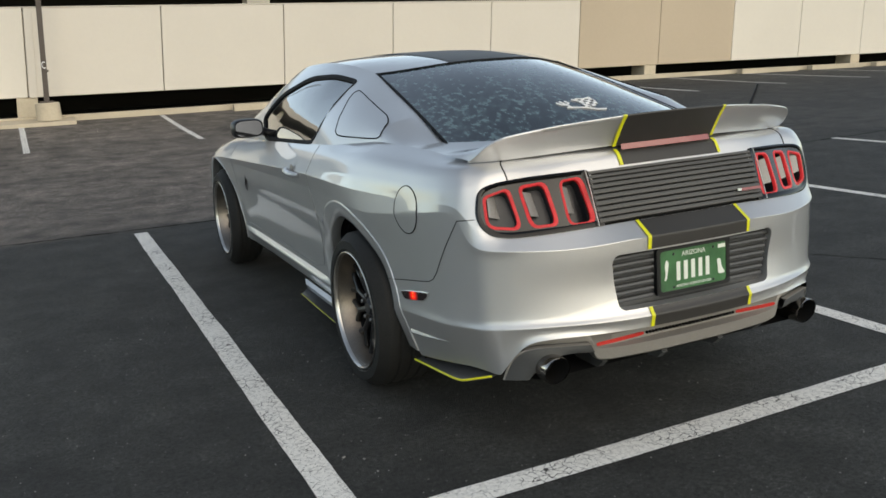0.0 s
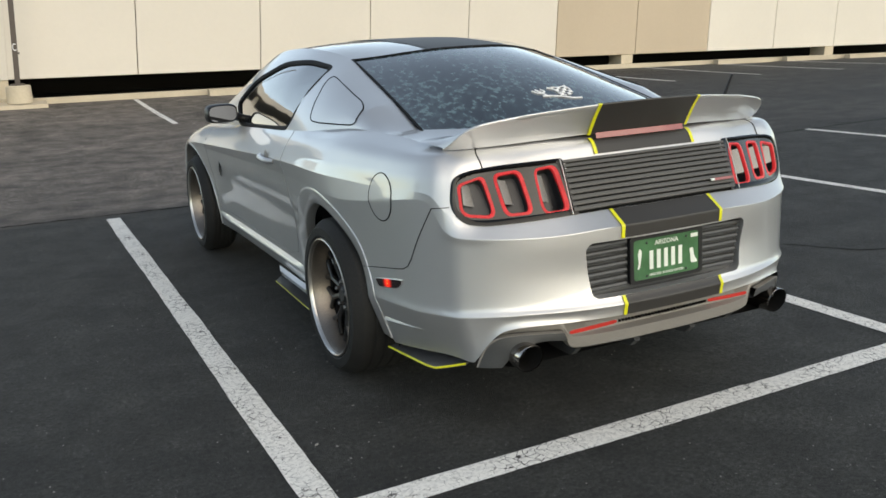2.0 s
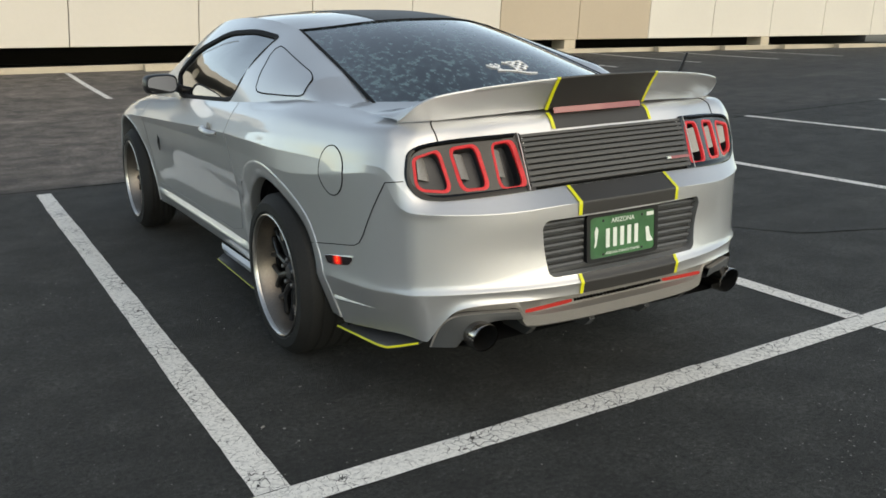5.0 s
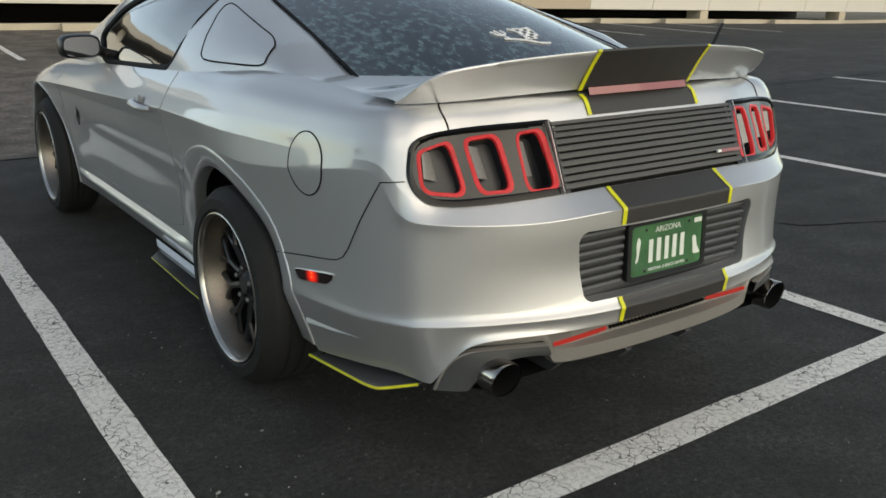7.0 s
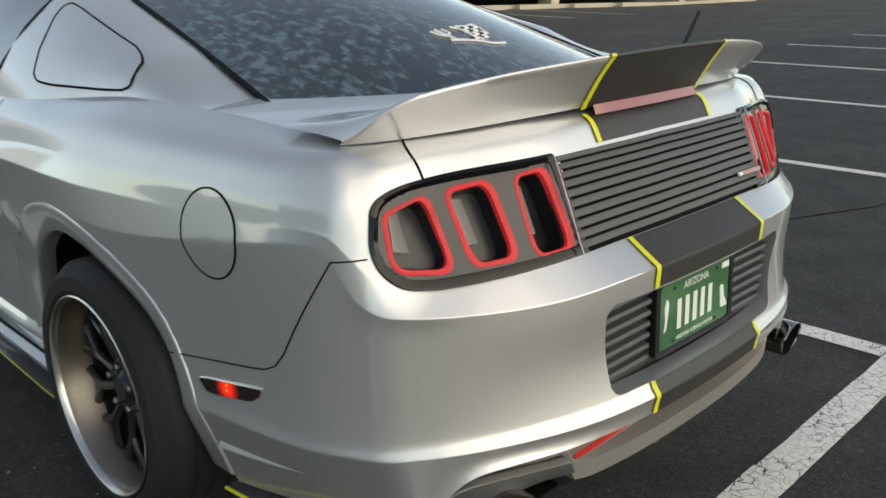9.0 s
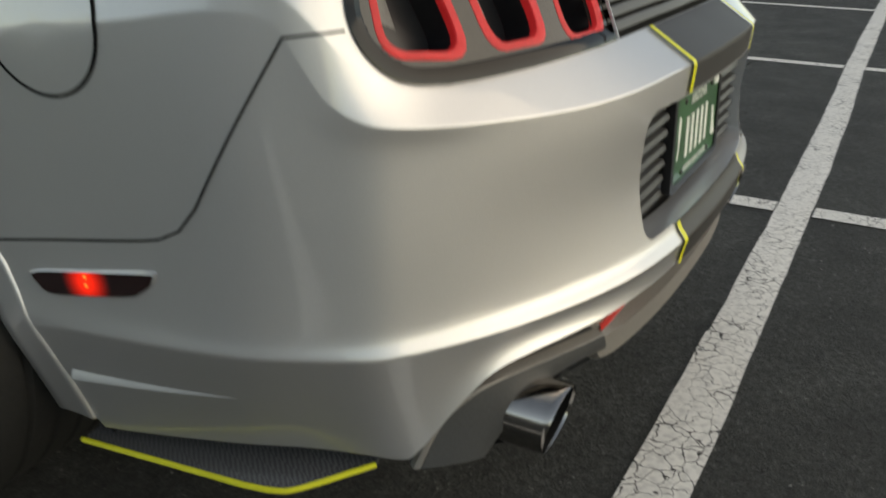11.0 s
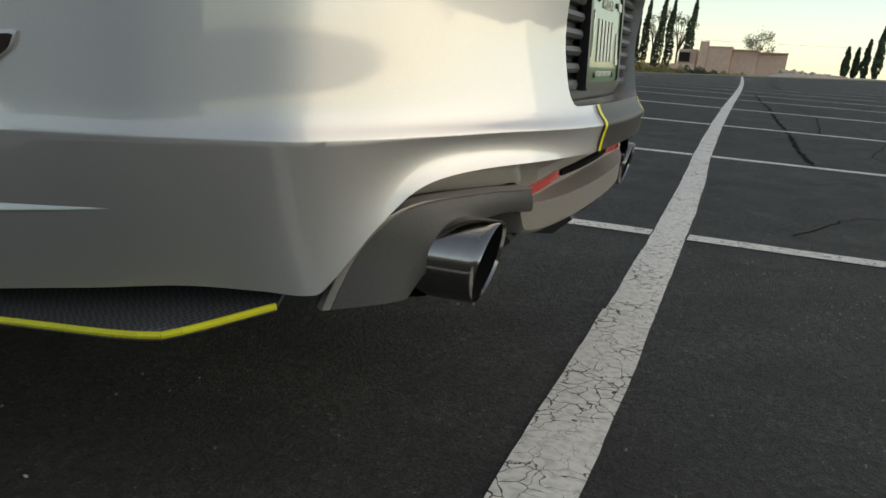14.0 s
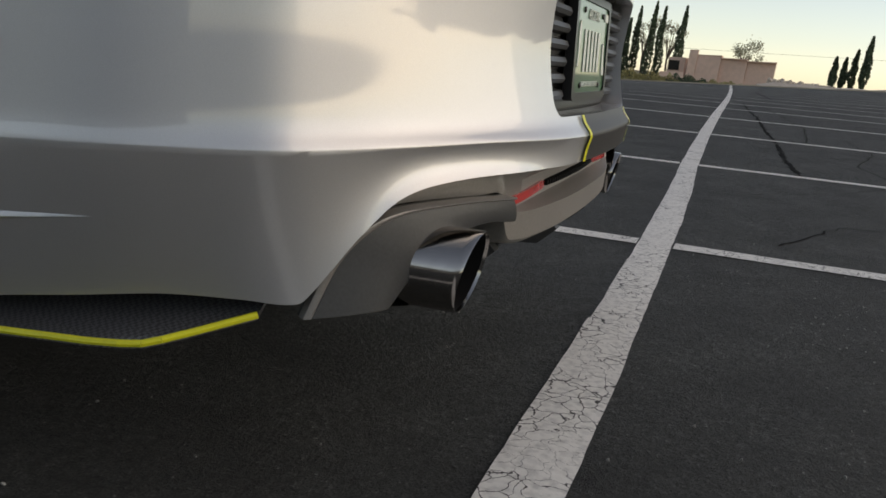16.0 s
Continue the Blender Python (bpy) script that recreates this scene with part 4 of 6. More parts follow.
pts = {(i, j): body(s, v) for i, s in enumerate(SS) for j, v in enumerate(VS)}
for i in range(len(SS) - 1):
    for j in range(len(VS) - 1):
        sc, vc = (SS[i] + SS[i + 1]) / 2, (VS[j] + VS[j + 1]) / 2
        if inside((sc, vc), lamp_hole):
            continue
        quad = [pts[i, j], pts[i + 1, j], pts[i + 1, j + 1], pts[i, j + 1]]
        if any(arch(p) for p in quad):
            continue
        z = zone(sc, vc)
        if z:
            zones.setdefault(z, []).append(((i, j), (i + 1, j), (i + 1, j + 1), (i, j + 1)))

# pull the cut edges onto the round of the arch
used = {}
for cells in zones.values():
    for c in cells:
        for q in c:
            used[q] = used.get(q, 0) + 1
for key in used:
    p = pts[key]
    for y, z, r in ARCHES:
        d = math.hypot(p.y - y, p.z - z)
        r = cut_radius(p, y, z)
        if d < r + 0.10 and used[key] < 4 and p.z > 0.2 and 0 < key[1] < len(VS) - 1:
            near = [(key[0] + a, key[1] + b) for a, b in ((1, 0), (-1, 0), (0, 1), (0, -1))]
            if any(n in pts and arch(pts[n]) for n in near) or any((key[0] + a, key[1] + b) in pts and arch(pts[key[0] + a, key[1] + b]) for a in (-1, 1) for b in (-1, 1)):
                p.y, p.z = y + (p.y - y) * r / d, z + (p.z - z) * r / d


def zone_mesh(*names):
    bm = bmesh.new()
    vs = {}
    for name in names:
        for c in zones.get(name, ()):
            quad = []
            for q in c:
                if q not in vs:
                    vs[q] = bm.verts.new(pts[q])
                quad.append(vs[q])
            bm.faces.new(quad)
    return bm


def keep(bm, point, normal):
    """Cuts a mesh by a plane and keeps the side that the normal points to."""
    bmesh.ops.bisect_plane(bm, geom=bm.verts[:] + bm.edges[:] + bm.faces[:], plane_co=point, plane_no=normal, clear_inner=True, dist=1e-6)
    return bm


# rear skin: bumper cover below the slanted seam, quarter panel above it
SLANT = Vector((0, 0.242, 0.168)).normalized()
KNEE = (0, -0.80, 0.829)
FLOORSEAM = ((0, -0.632, 0.587), Vector((0, 0.16, 1)).normalized())
low = zone_mesh("rear")
quarter = keep(keep(low.copy(), KNEE, SLANT), *FLOORSEAM)
cover_a = keep(low.copy(), KNEE, -SLANT)
cover_b = keep(keep(low, KNEE, SLANT), FLOORSEAM[0], -FLOORSEAM[1])
cover = joined(cover_a, cover_b)


def punch(bm, planes, depth):
    """Cuts an opening bounded by planes (point, inward normal) and turns its rim in by depth along y."""
    for p, n in planes:
        bmesh.ops.bisect_plane(bm, geom=bm.verts[:] + bm.edges[:] + bm.faces[:], plane_co=p, plane_no=n, dist=1e-6)
    gone = [f for f in bm.faces if f.calc_center_median().y < -0.9 and all((f.calc_center_median() - Vector(p)).dot(Vector(n)) > 0 for p, n in planes)]
    rim = {e for f in gone for e in f.edges if any(g not in gone for g in e.link_faces)}
    ring = [(e.verts[0], e.verts[1]) for e in rim]
    bmesh.ops.delete(bm, geom=gone, context="FACES")
    new_v = {}
    for a, b in ring:
        for v in (a, b):
            if v not in new_v:
                new_v[v] = bm.verts.new(v.co + Vector((0, depth, 0)))
        bm.faces.new((a, b, new_v[b], new_v[a]))


cov_r = flip(cover)
cover = joined(cover, cov_r)
bmesh.ops.remove_doubles(cover, verts=cover.verts, dist=0.001)
RECESS = [((0, 0, 0.492), (0, 0, 1)), ((0, 0, 0.690), (0, 0, -1))]
for sg in (-1, 1):
    RECESS.append(((sg * 0.349, 0, 0.59), Vector((-sg * 0.19, 0, 0.027)).normalized()))
    for cx, cz, turns in ((0.309, 0.522, (-72, -54, -36, -20)), (0.3287, 0.66, (8, 26, 44, 60, 76))):
        for turn in turns:
            c, sn = math.cos(radians(turn)), math.sin(radians(turn))
            RECESS.append(((sg * (cx + 0.03 * c), 0, cz + 0.03 * sn), Vector((-sg * c, 0, -sn))))
punch(cover, RECESS, 0.045)
part("rear_bumper", cover, PAINT, car, "silver rear bumper cover", angle=60)
for side in (-1, 1):
    q = quarter.copy() if side < 0 else flip(quarter)
    part("quarter_panel", q, PAINT, car, angle=60)
for name in ("door", "front_fender", "sill"):
    b = zone_mesh(name)
    for side in (-1, 1):
        q = b.copy() if side < 0 else flip(b)
        part(name, q, PAINT, car, angle=60)
b = zone_mesh("front_bumper")
part("front_bumper", joined(b.copy(), flip(b)), PAINT, car, angle=60)
b = zone_mesh("deck_lid")
# top of the deck, from its rear edge forward under the rear glass
rows = [[body(s, 9) for s in [k / 4 for k in range(0, 21)]]]
rows[0] = [Vector((p.x, p.y, p.z)) for p in rows[0]]
for k in range(1, 13):
    s = 5 + 4.2 * k / 12
    e = body(s, 9)
    rows.append([Vector((e.x * abs(p.x) / abs(rows[0][-1].x), e.y, e.z + 0.02 * (1 - (p.x / rows[0][-1].x) ** 2))) for p in rows[0]])
grid(b, rows)
part("deck_lid", joined(b.copy(), flip(b)), PAINT, car, angle=50)

@functools.lru_cache(maxsize=100000)
def at_yz(y, z):
    """Station and rail height of the point of the left flank seen at y and z."""
    v = 4.0
    for _ in range(4):
        lo, hi = 3.0, 18.0
        for _ in range(16):
            mid = (lo + hi) / 2
            lo, hi = (mid, hi) if body(mid, v).y < y else (lo, mid)
        s = (lo + hi) / 2
        lo, hi = 0.0, 9.0
        for _ in range(15):
            mid = (lo + hi) / 2
            lo, hi = (mid, hi) if body(s, mid).z < z else (lo, mid)
        v = (lo + hi) / 2
    return s, v


# arch lips and inner arches
for y, z, r in ARCHES:
    for side in (-1, 1):
        bm = bmesh.new()
        rowsa = []
        for i in range(49):
            a = radians(-22 + 224 * i / 48)
            if z + r * math.sin(a) < 0.225:
                continue
            c, sn = math.cos(a), math.sin(a)
            r_in, r_out = arch_radii(y, math.degrees(a))
            flare = keys(math.degrees(a), (0, 0.004), (60, 0.012), (100, 0.012), (130, 0.002), (160, -0.008), (203, -0.010)) if y < 1 else 0.002

            def on(rad, out):
                yy, zz = y + rad * c, z + rad * sn
                p = body(*at_yz(round(yy, 4), round(max(zz, 0.2), 4)))
                return (p.x - out, yy, max(zz, 0.222))
            rim = body(*at_yz(round(y + r_out * c, 4), round(max(z + r_out * sn, 0.2), 4))).x
            def chamfer(t, out):
                rad = r_out + (r_in - r_out) * t
                return (rim + flare * t * t - out, y + rad * c, max(z + rad * sn, 0.222))
            rowsa.append([on(r_out + 0.003, -0.006), on(r_out + 0.002, 0.0012), chamfer(0.03, 0.003), chamfer(0.12, 0.003), chamfer(0.4, 0.002), chamfer(0.7, 0.001), chamfer(0.93, 0.0), chamfer(0.98, -0.003), chamfer(1.0, -0.008), chamfer(1.01, -0.045)])
        grid(bm, rowsa)
        if side > 0:
            bm2 = flip(bm)
            bm.free()
            bm = bm2
        part("arch_flare", bm, PAINT, car, "rounded silver wheel arch lip", angle=60)
        bm = bmesh.new()
        grid(bm, [[(side * xx, y + (r + 0.03) * math.cos(radians(-6 + 194 * i / 32)), z + (r + 0.03) * math.sin(radians(-6 + 194 * i / 32))) for xx in (0.80, 0.72, 0.6, 0.5)] for i in range(33)])
        part("wheel_well", bm, RUBBER, car, "black wheel well liner")

# underside, closing the body from below
bm = bmesh.new()
grid(bm, [[Vector((body(s, 0).x * k, body(s, 0).y + (0.05 if s < 3 else 0), 0.27)) + Vector((0, 0.06, 0)) * (1 if s < 2 else 0) for k in (-0.92, -0.5, 0, 0.5, 0.92)] for s in [3.2 + 0.4 * k for k in range(36)]])
part("underbody", bm, RUBBER, car, "dark underbody")
bm = bmesh.new()
box(bm, (-0.5, -0.72, 0.25), (0.5, -0.2, 0.45), 0.03)
part("fuel_tank", bm, RUBBER, car, "dark tank under the tail")
bm = bmesh.new()
box(bm, (-0.45, 0.6, 0.2), (0.45, 2.2, 0.265), 0.03)
part("floor_pan", bm, RUBBER, car, "dark floor pan")


# strips that follow the paint: seams, stripes and tape
def strip(name, pts_n, width, mat, parent, lift=0.0015, label="", closed=False):
    """A thin band along surface points; pts_n gives (point, outward normal)."""
    bm = bmesh.new()
    rows = []
    n = len(pts_n)
    for i, (p, nn) in enumerate(pts_n):
        if closed:
            d = pts_n[(i + 1) % n][0] - pts_n[i - 1][0]
        else:
            d = pts_n[min(i + 1, n - 1)][0] - pts_n[max(i - 1, 0)][0]
        w = d.cross(nn).normalized() * width / 2
        rows.append([p + w + nn * (lift - 0.004), p + w * 0.85 + nn * lift, p - w * 0.85 + nn * lift, p - w + nn * (lift - 0.004)])
    if closed:
        rows.append(rows[0])
    grid(bm, rows)
    return part(name, bm, mat, parent, label)


def on_body(path, n=10, side=-1):
    """Points and normals along a broken line in (s, v)."""
    out = []
    for (a, b), (c, d) in zip(path, path[1:]):
        for k in range(n):
            t = k / n
            s, v = a + (c - a) * t, b + (d - b) * t
            out.append((body(s, v), face_normal(s, v)))
    out.append((body(*path[-1]), face_normal(*path[-1])))
    if side > 0:
        out = [(Vector((-p.x, p.y, p.z)), Vector((-n2.x, n2.y, n2.z))) for p, n2 in out]
    return out


def flank(path, n=8, side=-1):
    """Points and normals along a broken line in (y, z) on the flank."""
    out = []
    for i, ((a, b), (c, d)) in enumerate(zip(path, path[1:])):
        for k in range(n + (1 if i == len(path) - 2 else 0)):
            t = k / n
            s, v = at_yz(a + (c - a) * t, b + (d - b) * t)
            out.append((body(s, v), face_normal(s, v)))
    if side > 0:
        out = [(Vector((-p.x, p.y, p.z)), Vector((-n2.x, n2.y, n2.z))) for p, n2 in out]
    return out


for side in (-1, 1):
    strip("panel_gap", flank([(-0.80, 0.829), (-0.741, 0.727), (-0.688, 0.634), (-0.662, 0.603), (-0.632, 0.588), (-0.60, 0.582), (-0.478, 0.563), (-0.31, 0.535)], 6, side), 0.0032, GAP, car)
    strip("panel_gap", flank([(-0.80, 0.829), (-0.825, 0.832), (-0.846, 0.834)], 4, side), 0.0032, GAP, car)
    strip("panel_gap", on_body([(3.60, 6.98), (3.80, 7.6), (3.95, 8.2), (4.0, 8.9)], 8, side), 0.005, GAP, car)
    strip("panel_gap", on_body([(10.3, 8.9), (10.3, 6.0), (10.26, 3.2), (10.4, 1.4), (10.7, 0.97)], 8, side), 0.0022, HAIRGAP, car)
    strip("panel_gap", on_body([(13.35, 8.5), (13.35, 3.0), (13.3, 0.97)], 8, side), 0.0022, HAIRGAP, car)
    strip("panel_gap", on_body([(10.7, 0.97), (13.3, 0.97)], 16, side), 0.0022, HAIRGAP, car)
    # rounded fuel flap with its dark seam
    if side < 0:
        ring = []
        for i in range(48):
            a = 2 * math.pi * i / 48
            ring.append((-0.514 - 0.082 * math.cos(a), 0.836 + 0.087 * math.sin(a)))
        rp = []
        for y, z in ring:
            s, v = at_yz(y, z)
            rp.append((body(s, v), face_normal(s, v)))
        bm = bmesh.new()
        rr = []
        for kk, lift in ((1.0, 0.0012), (0.97, 0.0012), (0.7, 0.0012), (0.4, 0.0012), (0.1, 0.0012)):
            row = []
            for y, z in ring:
                s, v = at_yz(-0.514 + (y + 0.514) * kk, 0.836 + (z - 0.836) * kk)
                row.append(body(s, v) + face_normal(s, v) * lift)
            rr.append(row + row[:1])
        grid(bm, rr)
        bm.faces.new([v for v in bm.verts if v.index < 0][:0] or [bm.verts.new(p) for p in rr[-1][:-1]])
        bmesh.ops.remove_doubles(bm, verts=bm.verts, dist=0.0002)
        flap = part("fuel_flap", bm, PAINT, car, "round silver fuel flap")
        strip("gap", rp, 0.0045, GAP, flap, 0.0018, closed=True)

# ---- tail details ----
def tail_patch(name, x0, x1, v0, v1, mat, parent, lift=0.002, label="", nx=16, nv=14, taper=0.0):
    bm = bmesh.new()
    rows = []
    for j in range(nv + 1):
        v = v0 + (v1 - v0) * j / nv
        rows.append([tail(x0 + (x1 - x0) * i / nx, v, lift) for i in range(nx + 1)])
    grid(bm, rows)
    return part(name, bm, mat, parent, label)


HALF = 0.214
tail_patch("stripe", -HALF, HALF, 4.06, 5.97, STRIPE, car, 0.002, "satin black stripe on the bumper ledge", nv=24)
tail_patch("stripe", -HALF, HALF, 0.02, 1.92, STRIPE, car, 0.002, "satin black stripe on the lower bumper", nv=24)
tail_patch("stripe", -HALF, HALF, 7.02, 7.94, STRIPE, car, 0.002, "satin black stripe on the deck lid")
for x in (-HALF - 0.006, HALF + 0.006):
    for v0, v1 in ((4.06, 5.97), (0.02, 1.92), (7.02, 7.94)):
        tail_patch("tape", x - 0.007, x + 0.007, v0, v1, TAPE, car, 0.004, "bright yellow tape edging the stripe", nx=2, nv=24)

# ribbed panel between the lamps
bm = bmesh.new()
grid(bm, [[tail(-0.40 + 0.80 * i / 24, 6.0 + j / 8, -0.006) for i in range(25)] for j in range(9)])
deck_panel = part("deck_panel", bm, GAP, car, "ribbed dark grey panel between the tail lamps")
RIBS = 10
for k in range(RIBS):
    v0, v1 = 6.05 + 0.93 * k / RIBS, 6.05 + 0.93 * (k + 0.79) / RIBS
    bm = bmesh.new()
    rows = []
    for v, l in ((v0, -0.006), (v0 + 0.002, 0.007), (v0 + 0.007, 0.0085), (v1 - 0.016, 0.0080), (v1 - 0.004, 0.0068), (v1, -0.006)):
        rows.append([tail(-0.366 + 0.732 * i / 20, v, l) for i in range(21)])
    grid(bm, rows)
    part("slat", bm, SLAT, deck_panel, angle=30)
strip("trim", [(tail(-0.378, 6.0 + 0.98 * k / 12, 0.004), Vector((0, -0.9, 0.4))) for k in range(13)], 0.0018, PAINT, deck_panel, 0.013)
strip("trim", [(tail(0.378, 6.0 + 0.98 * k / 12, 0.004), Vector((0, -0.9, 0.4))) for k in range(13)], 0.0018, PAINT, deck_panel, 0.013)
bm = bmesh.new()
slab(bm, [tail(0.262 + 0.10 * i / 6, 6.20, 0.017) for i in range(7)] + [tail(0.362 - 0.10 * i / 6, 6.245, 0.017) for i in range(7)], (0, 0.005, 0))
part("badge", bm, PINK, deck_panel, "small red bar emblem")
bm = bmesh.new()
slab(bm, [tail(0.245 + 0.018 * i, 6.205, 0.0172) for i in range(2)] + [tail(0.263 - 0.018 * i, 6.24, 0.0172) for i in range(2)], (0, 0.005, 0))
part("badge", bm, PLATEINK, deck_panel, "small white end of the emblem")

# tail lamps
def sheet(bm, outline, centre, fn, rings=6):
    """Fills an outline in (s, v) towards its centre on a mapped surface."""
    rows = []
    for k in range(rings + 1):
        q = 1 - k / rings * 0.999
        row = [fn(centre[0] + (a - centre[0]) * q, centre[1] + (b - centre[1]) * q) for a, b in outline]
        rows.append(row + row[:1])
    grid(bm, rows)
    bmesh.ops.remove_doubles(bm, verts=bm.verts, dist=0.0003)


def band(bm, outer, inner, fn_list):
    """A ring between two outlines, through (share, lift function) steps."""
    rows = []
    for share, fn in fn_list:
        row = [fn(a + (c - a) * share, b + (d - b) * share) for (a, b), (c, d) in zip(outer, inner)]
        rows.append(row + row[:1])
    grid(bm, rows)
    bmesh.ops.remove_doubles(bm, verts=bm.verts, dist=0.0002)


CELLS = [[(1.66, 6.07), (2.28, 6.08), (2.41, 6.85), (1.86, 6.89)], [(2.43, 6.11), (3.05, 6.12), (3.36, 6.84), (2.67, 6.87)], [(3.20, 6.12), (4.08, 6.13), (4.22, 6.72), (3.56, 6.85)]]
HOLES = [[(1.80, 6.13), (2.21, 6.13), (2.33, 6.80), (1.99, 6.82)], [(2.55, 6.18), (2.96, 6.18), (3.23, 6.77), (2.77, 6.80)], [(3.33, 6.19), (4.00, 6.20), (4.11, 6.66), (3.66, 6.78)]]

HOLES = [[(a + (c - a) * 0.22, b + (d - b) * 0.22) for (a, b), (c, d) in zip(h, g)] for h, g in zip(HOLES, CELLS)]


def lifted(sign, lift):
    return lambda s, v: skin(s * sign, v, lift)


for sign in (1, -1):
    lamp = new("tail_lamp")
    lamp.parent = car
    lamp["label"] = "smoked tail lamp with three red-framed cells"
    outer, inner = lamp_edge(0.055), lamp_edge(-0.05)
    bm = bmesh.new()
    band(bm, outer, inner, [(0, lifted(sign, -0.01)), (0.0, lifted(sign, 0.004)), (0.5, lifted(sign, 0.006)), (1.0, lifted(sign, 0.002)), (1.0, lifted(sign, -0.03))])
    part("surround", bm, SURROUND, lamp, "black rubber surround")
    # backing box
    bm = bmesh.new()
    sheet(bm, inner, (2.8, 6.5), lifted(sign, -0.055))
    part("housing", bm, BLACK, lamp)
    # bezel with three openings: strips between the cells
    cells = [rounded(c, 4, 0.24) for c in CELLS]
    bm = bmesh.new()
    bz = bmesh.new()
    # flat smoked lens with the cells left open
    middles = [rounded([((a + c) / 2, (b + d) / 2) for (a, b), (c, d) in zip(CELLS[ci], HOLES[ci])], 4, 0.24) for ci in range(3)]
    NS, NV = 96, 40
    vs = {}
    for i in range(NS):
        for j in range(NV):
            s0, s1 = 1.54 + 2.80 * i / NS, 1.54 + 2.80 * (i + 1) / NS
            v0, v1 = 6.0 + j / NV, 6.0 + (j + 1) / NV
            c = ((s0 + s1) / 2, (v0 + v1) / 2)
            if not inside(c, inner) or any(inside(c, cc) for cc in middles):
                continue
            quad = []
            for a, bb in ((i, j), (i + 1, j), (i + 1, j + 1), (i, j + 1)):
                if (a, bb) not in vs:
                    vs[a, bb] = bz.verts.new(skin(sign * (1.54 + 2.80 * a / NS), 6.0 + bb / NV, 0.001))
                quad.append(vs[a, bb])
            bz.faces.new(quad)
    part("bezel", bz, SMOKE, lamp, "smoked dark grey lens")
    bm.free()
    for ci, cell in enumerate(cells):
        cx, cy = sum(a for a, b in cell) / len(cell), sum(b for a, b in cell) / len(cell)
        big = cell
        hole = rounded(HOLES[ci], 4, 0.24)
        bm = bmesh.new()
        band(bm, big, hole, [(0, lifted(sign, -0.002)), (0.05, lifted(sign, 0.0016)), (0.12, lifted(sign, 0.002)), (0.88, lifted(sign, 0.002)), (0.96, lifted(sign, 0.001)), (1, lifted(sign, -0.004)), (1, lifted(sign, -0.012))])
        cellob = part("lens", bm, REDLENS, lamp, "red light frame")
        bm = bmesh.new()
        hx, hy = sum(a for a, b in hole) / len(hole), sum(b for a, b in hole) / len(hole)
        deep = [(hx + (a - hx) * 0.94, hy + (b - hy) * 0.94) for a, b in hole]
        band(bm, hole, deep, [(0, lifted(sign, -0.010)), (1, lifted(sign, -0.05))])
        sheet(bm, deep, (hx, hy), lifted(sign, -0.0505), 3)
        part("cavity", bm, CAVITY, cellob, "dark recessed cell")
        bm = bmesh.new()
        h = HOLES[ci]
        rows = []
        for jj in range(9):
            t = 0.25 + 0.62 * jj / 8
            s_out = h[1][0] + (h[2][0] - h[1][0]) * t
            s_in = h[0][0] + (h[3][0] - h[0][0]) * t
            v = h[0][1] + (h[3][1] - h[0][1]) * t
            rows.append([skin(sign * (s_out + (s_in - s_out) * (0.04 + 0.42 * i / 6)), v, -0.010 - 0.026 * i / 6 + (0.002 if i % 2 else 0)) for i in range(7)])
        grid(bm, rows)
        part("reflector", bm, REFLECT, cellob, "ribbed grey reflector")

# plate recess: ribbed inserts, plate
bm = bmesh.new()
grid(bm, [[(x, -1.030, z) for x in (-0.40, 0, 0.40)] for z in (0.47, 0.6, 0.715)])
recess = part("plate_recess", bm, SATIN, car, "dark grey recessed panel round the plate", smooth=False)
for side in (-1, 1):
    for k in range(7):
        z = 0.508 + 0.025 * k
        bm = bmesh.new()
        rows = []
        for dz, y in ((0, -1.028), (0.003, -1.044), (0.009, -1.047), (0.016, -1.044), (0.019, -1.028)):
            rows.append([(side * x, y, z + dz) for x in [0.172 + (0.158 + 0.025 * k / 6) * i / 8 for i in range(9)]])
        grid(bm, rows)
        part("rib", bm, SATIN, recess)
PT = pose(0, -1.052, 0.594, 88, 0, 0)
plate = new("licence_plate")
plate.parent = car
plate.matrix_world = PT
plate["label"] = "green licence plate with white markings"
bm = bmesh.new()
pl = rounded([(-0.1525, -0.076), (0.1525, -0.076), (0.1525, 0.076), (-0.1525, 0.076)], 4, 0.07)
slab(bm, [(x, y, 0.0) for x, y in pl], (0, 0, -0.003))
o = part("plate", bm, PLATE, plate, smooth=False)
bm = bmesh.new()
band_o, band_i = rounded([(-0.165, -0.086), (0.165, -0.086), (0.165, 0.086), (-0.165, 0.086)], 4, 0.07), rounded([(-0.149, -0.073), (0.149, -0.073), (0.149, 0.073), (-0.149, 0.073)], 4, 0.07)
band(bm, band_o, band_i, [(0, lambda a, b: Vector((a, b, -0.012))), (0, lambda a, b: Vector((a, b, 0.003))), (1, lambda a, b: Vector((a, b, 0.003))), (1, lambda a, b: Vector((a, b, -0.002)))])
part("plate_frame", bm, BLACK, plate, "slim black plate frame")


def plate_bar(x0, x1, y0, y1, name="marking"):
    bm = bmesh.new()
    box(bm, (x0, y0, 0.0004), (x1, y1, 0.0018), 0.0005)
    part(name, bm, PLATEINK, plate, smooth=False)


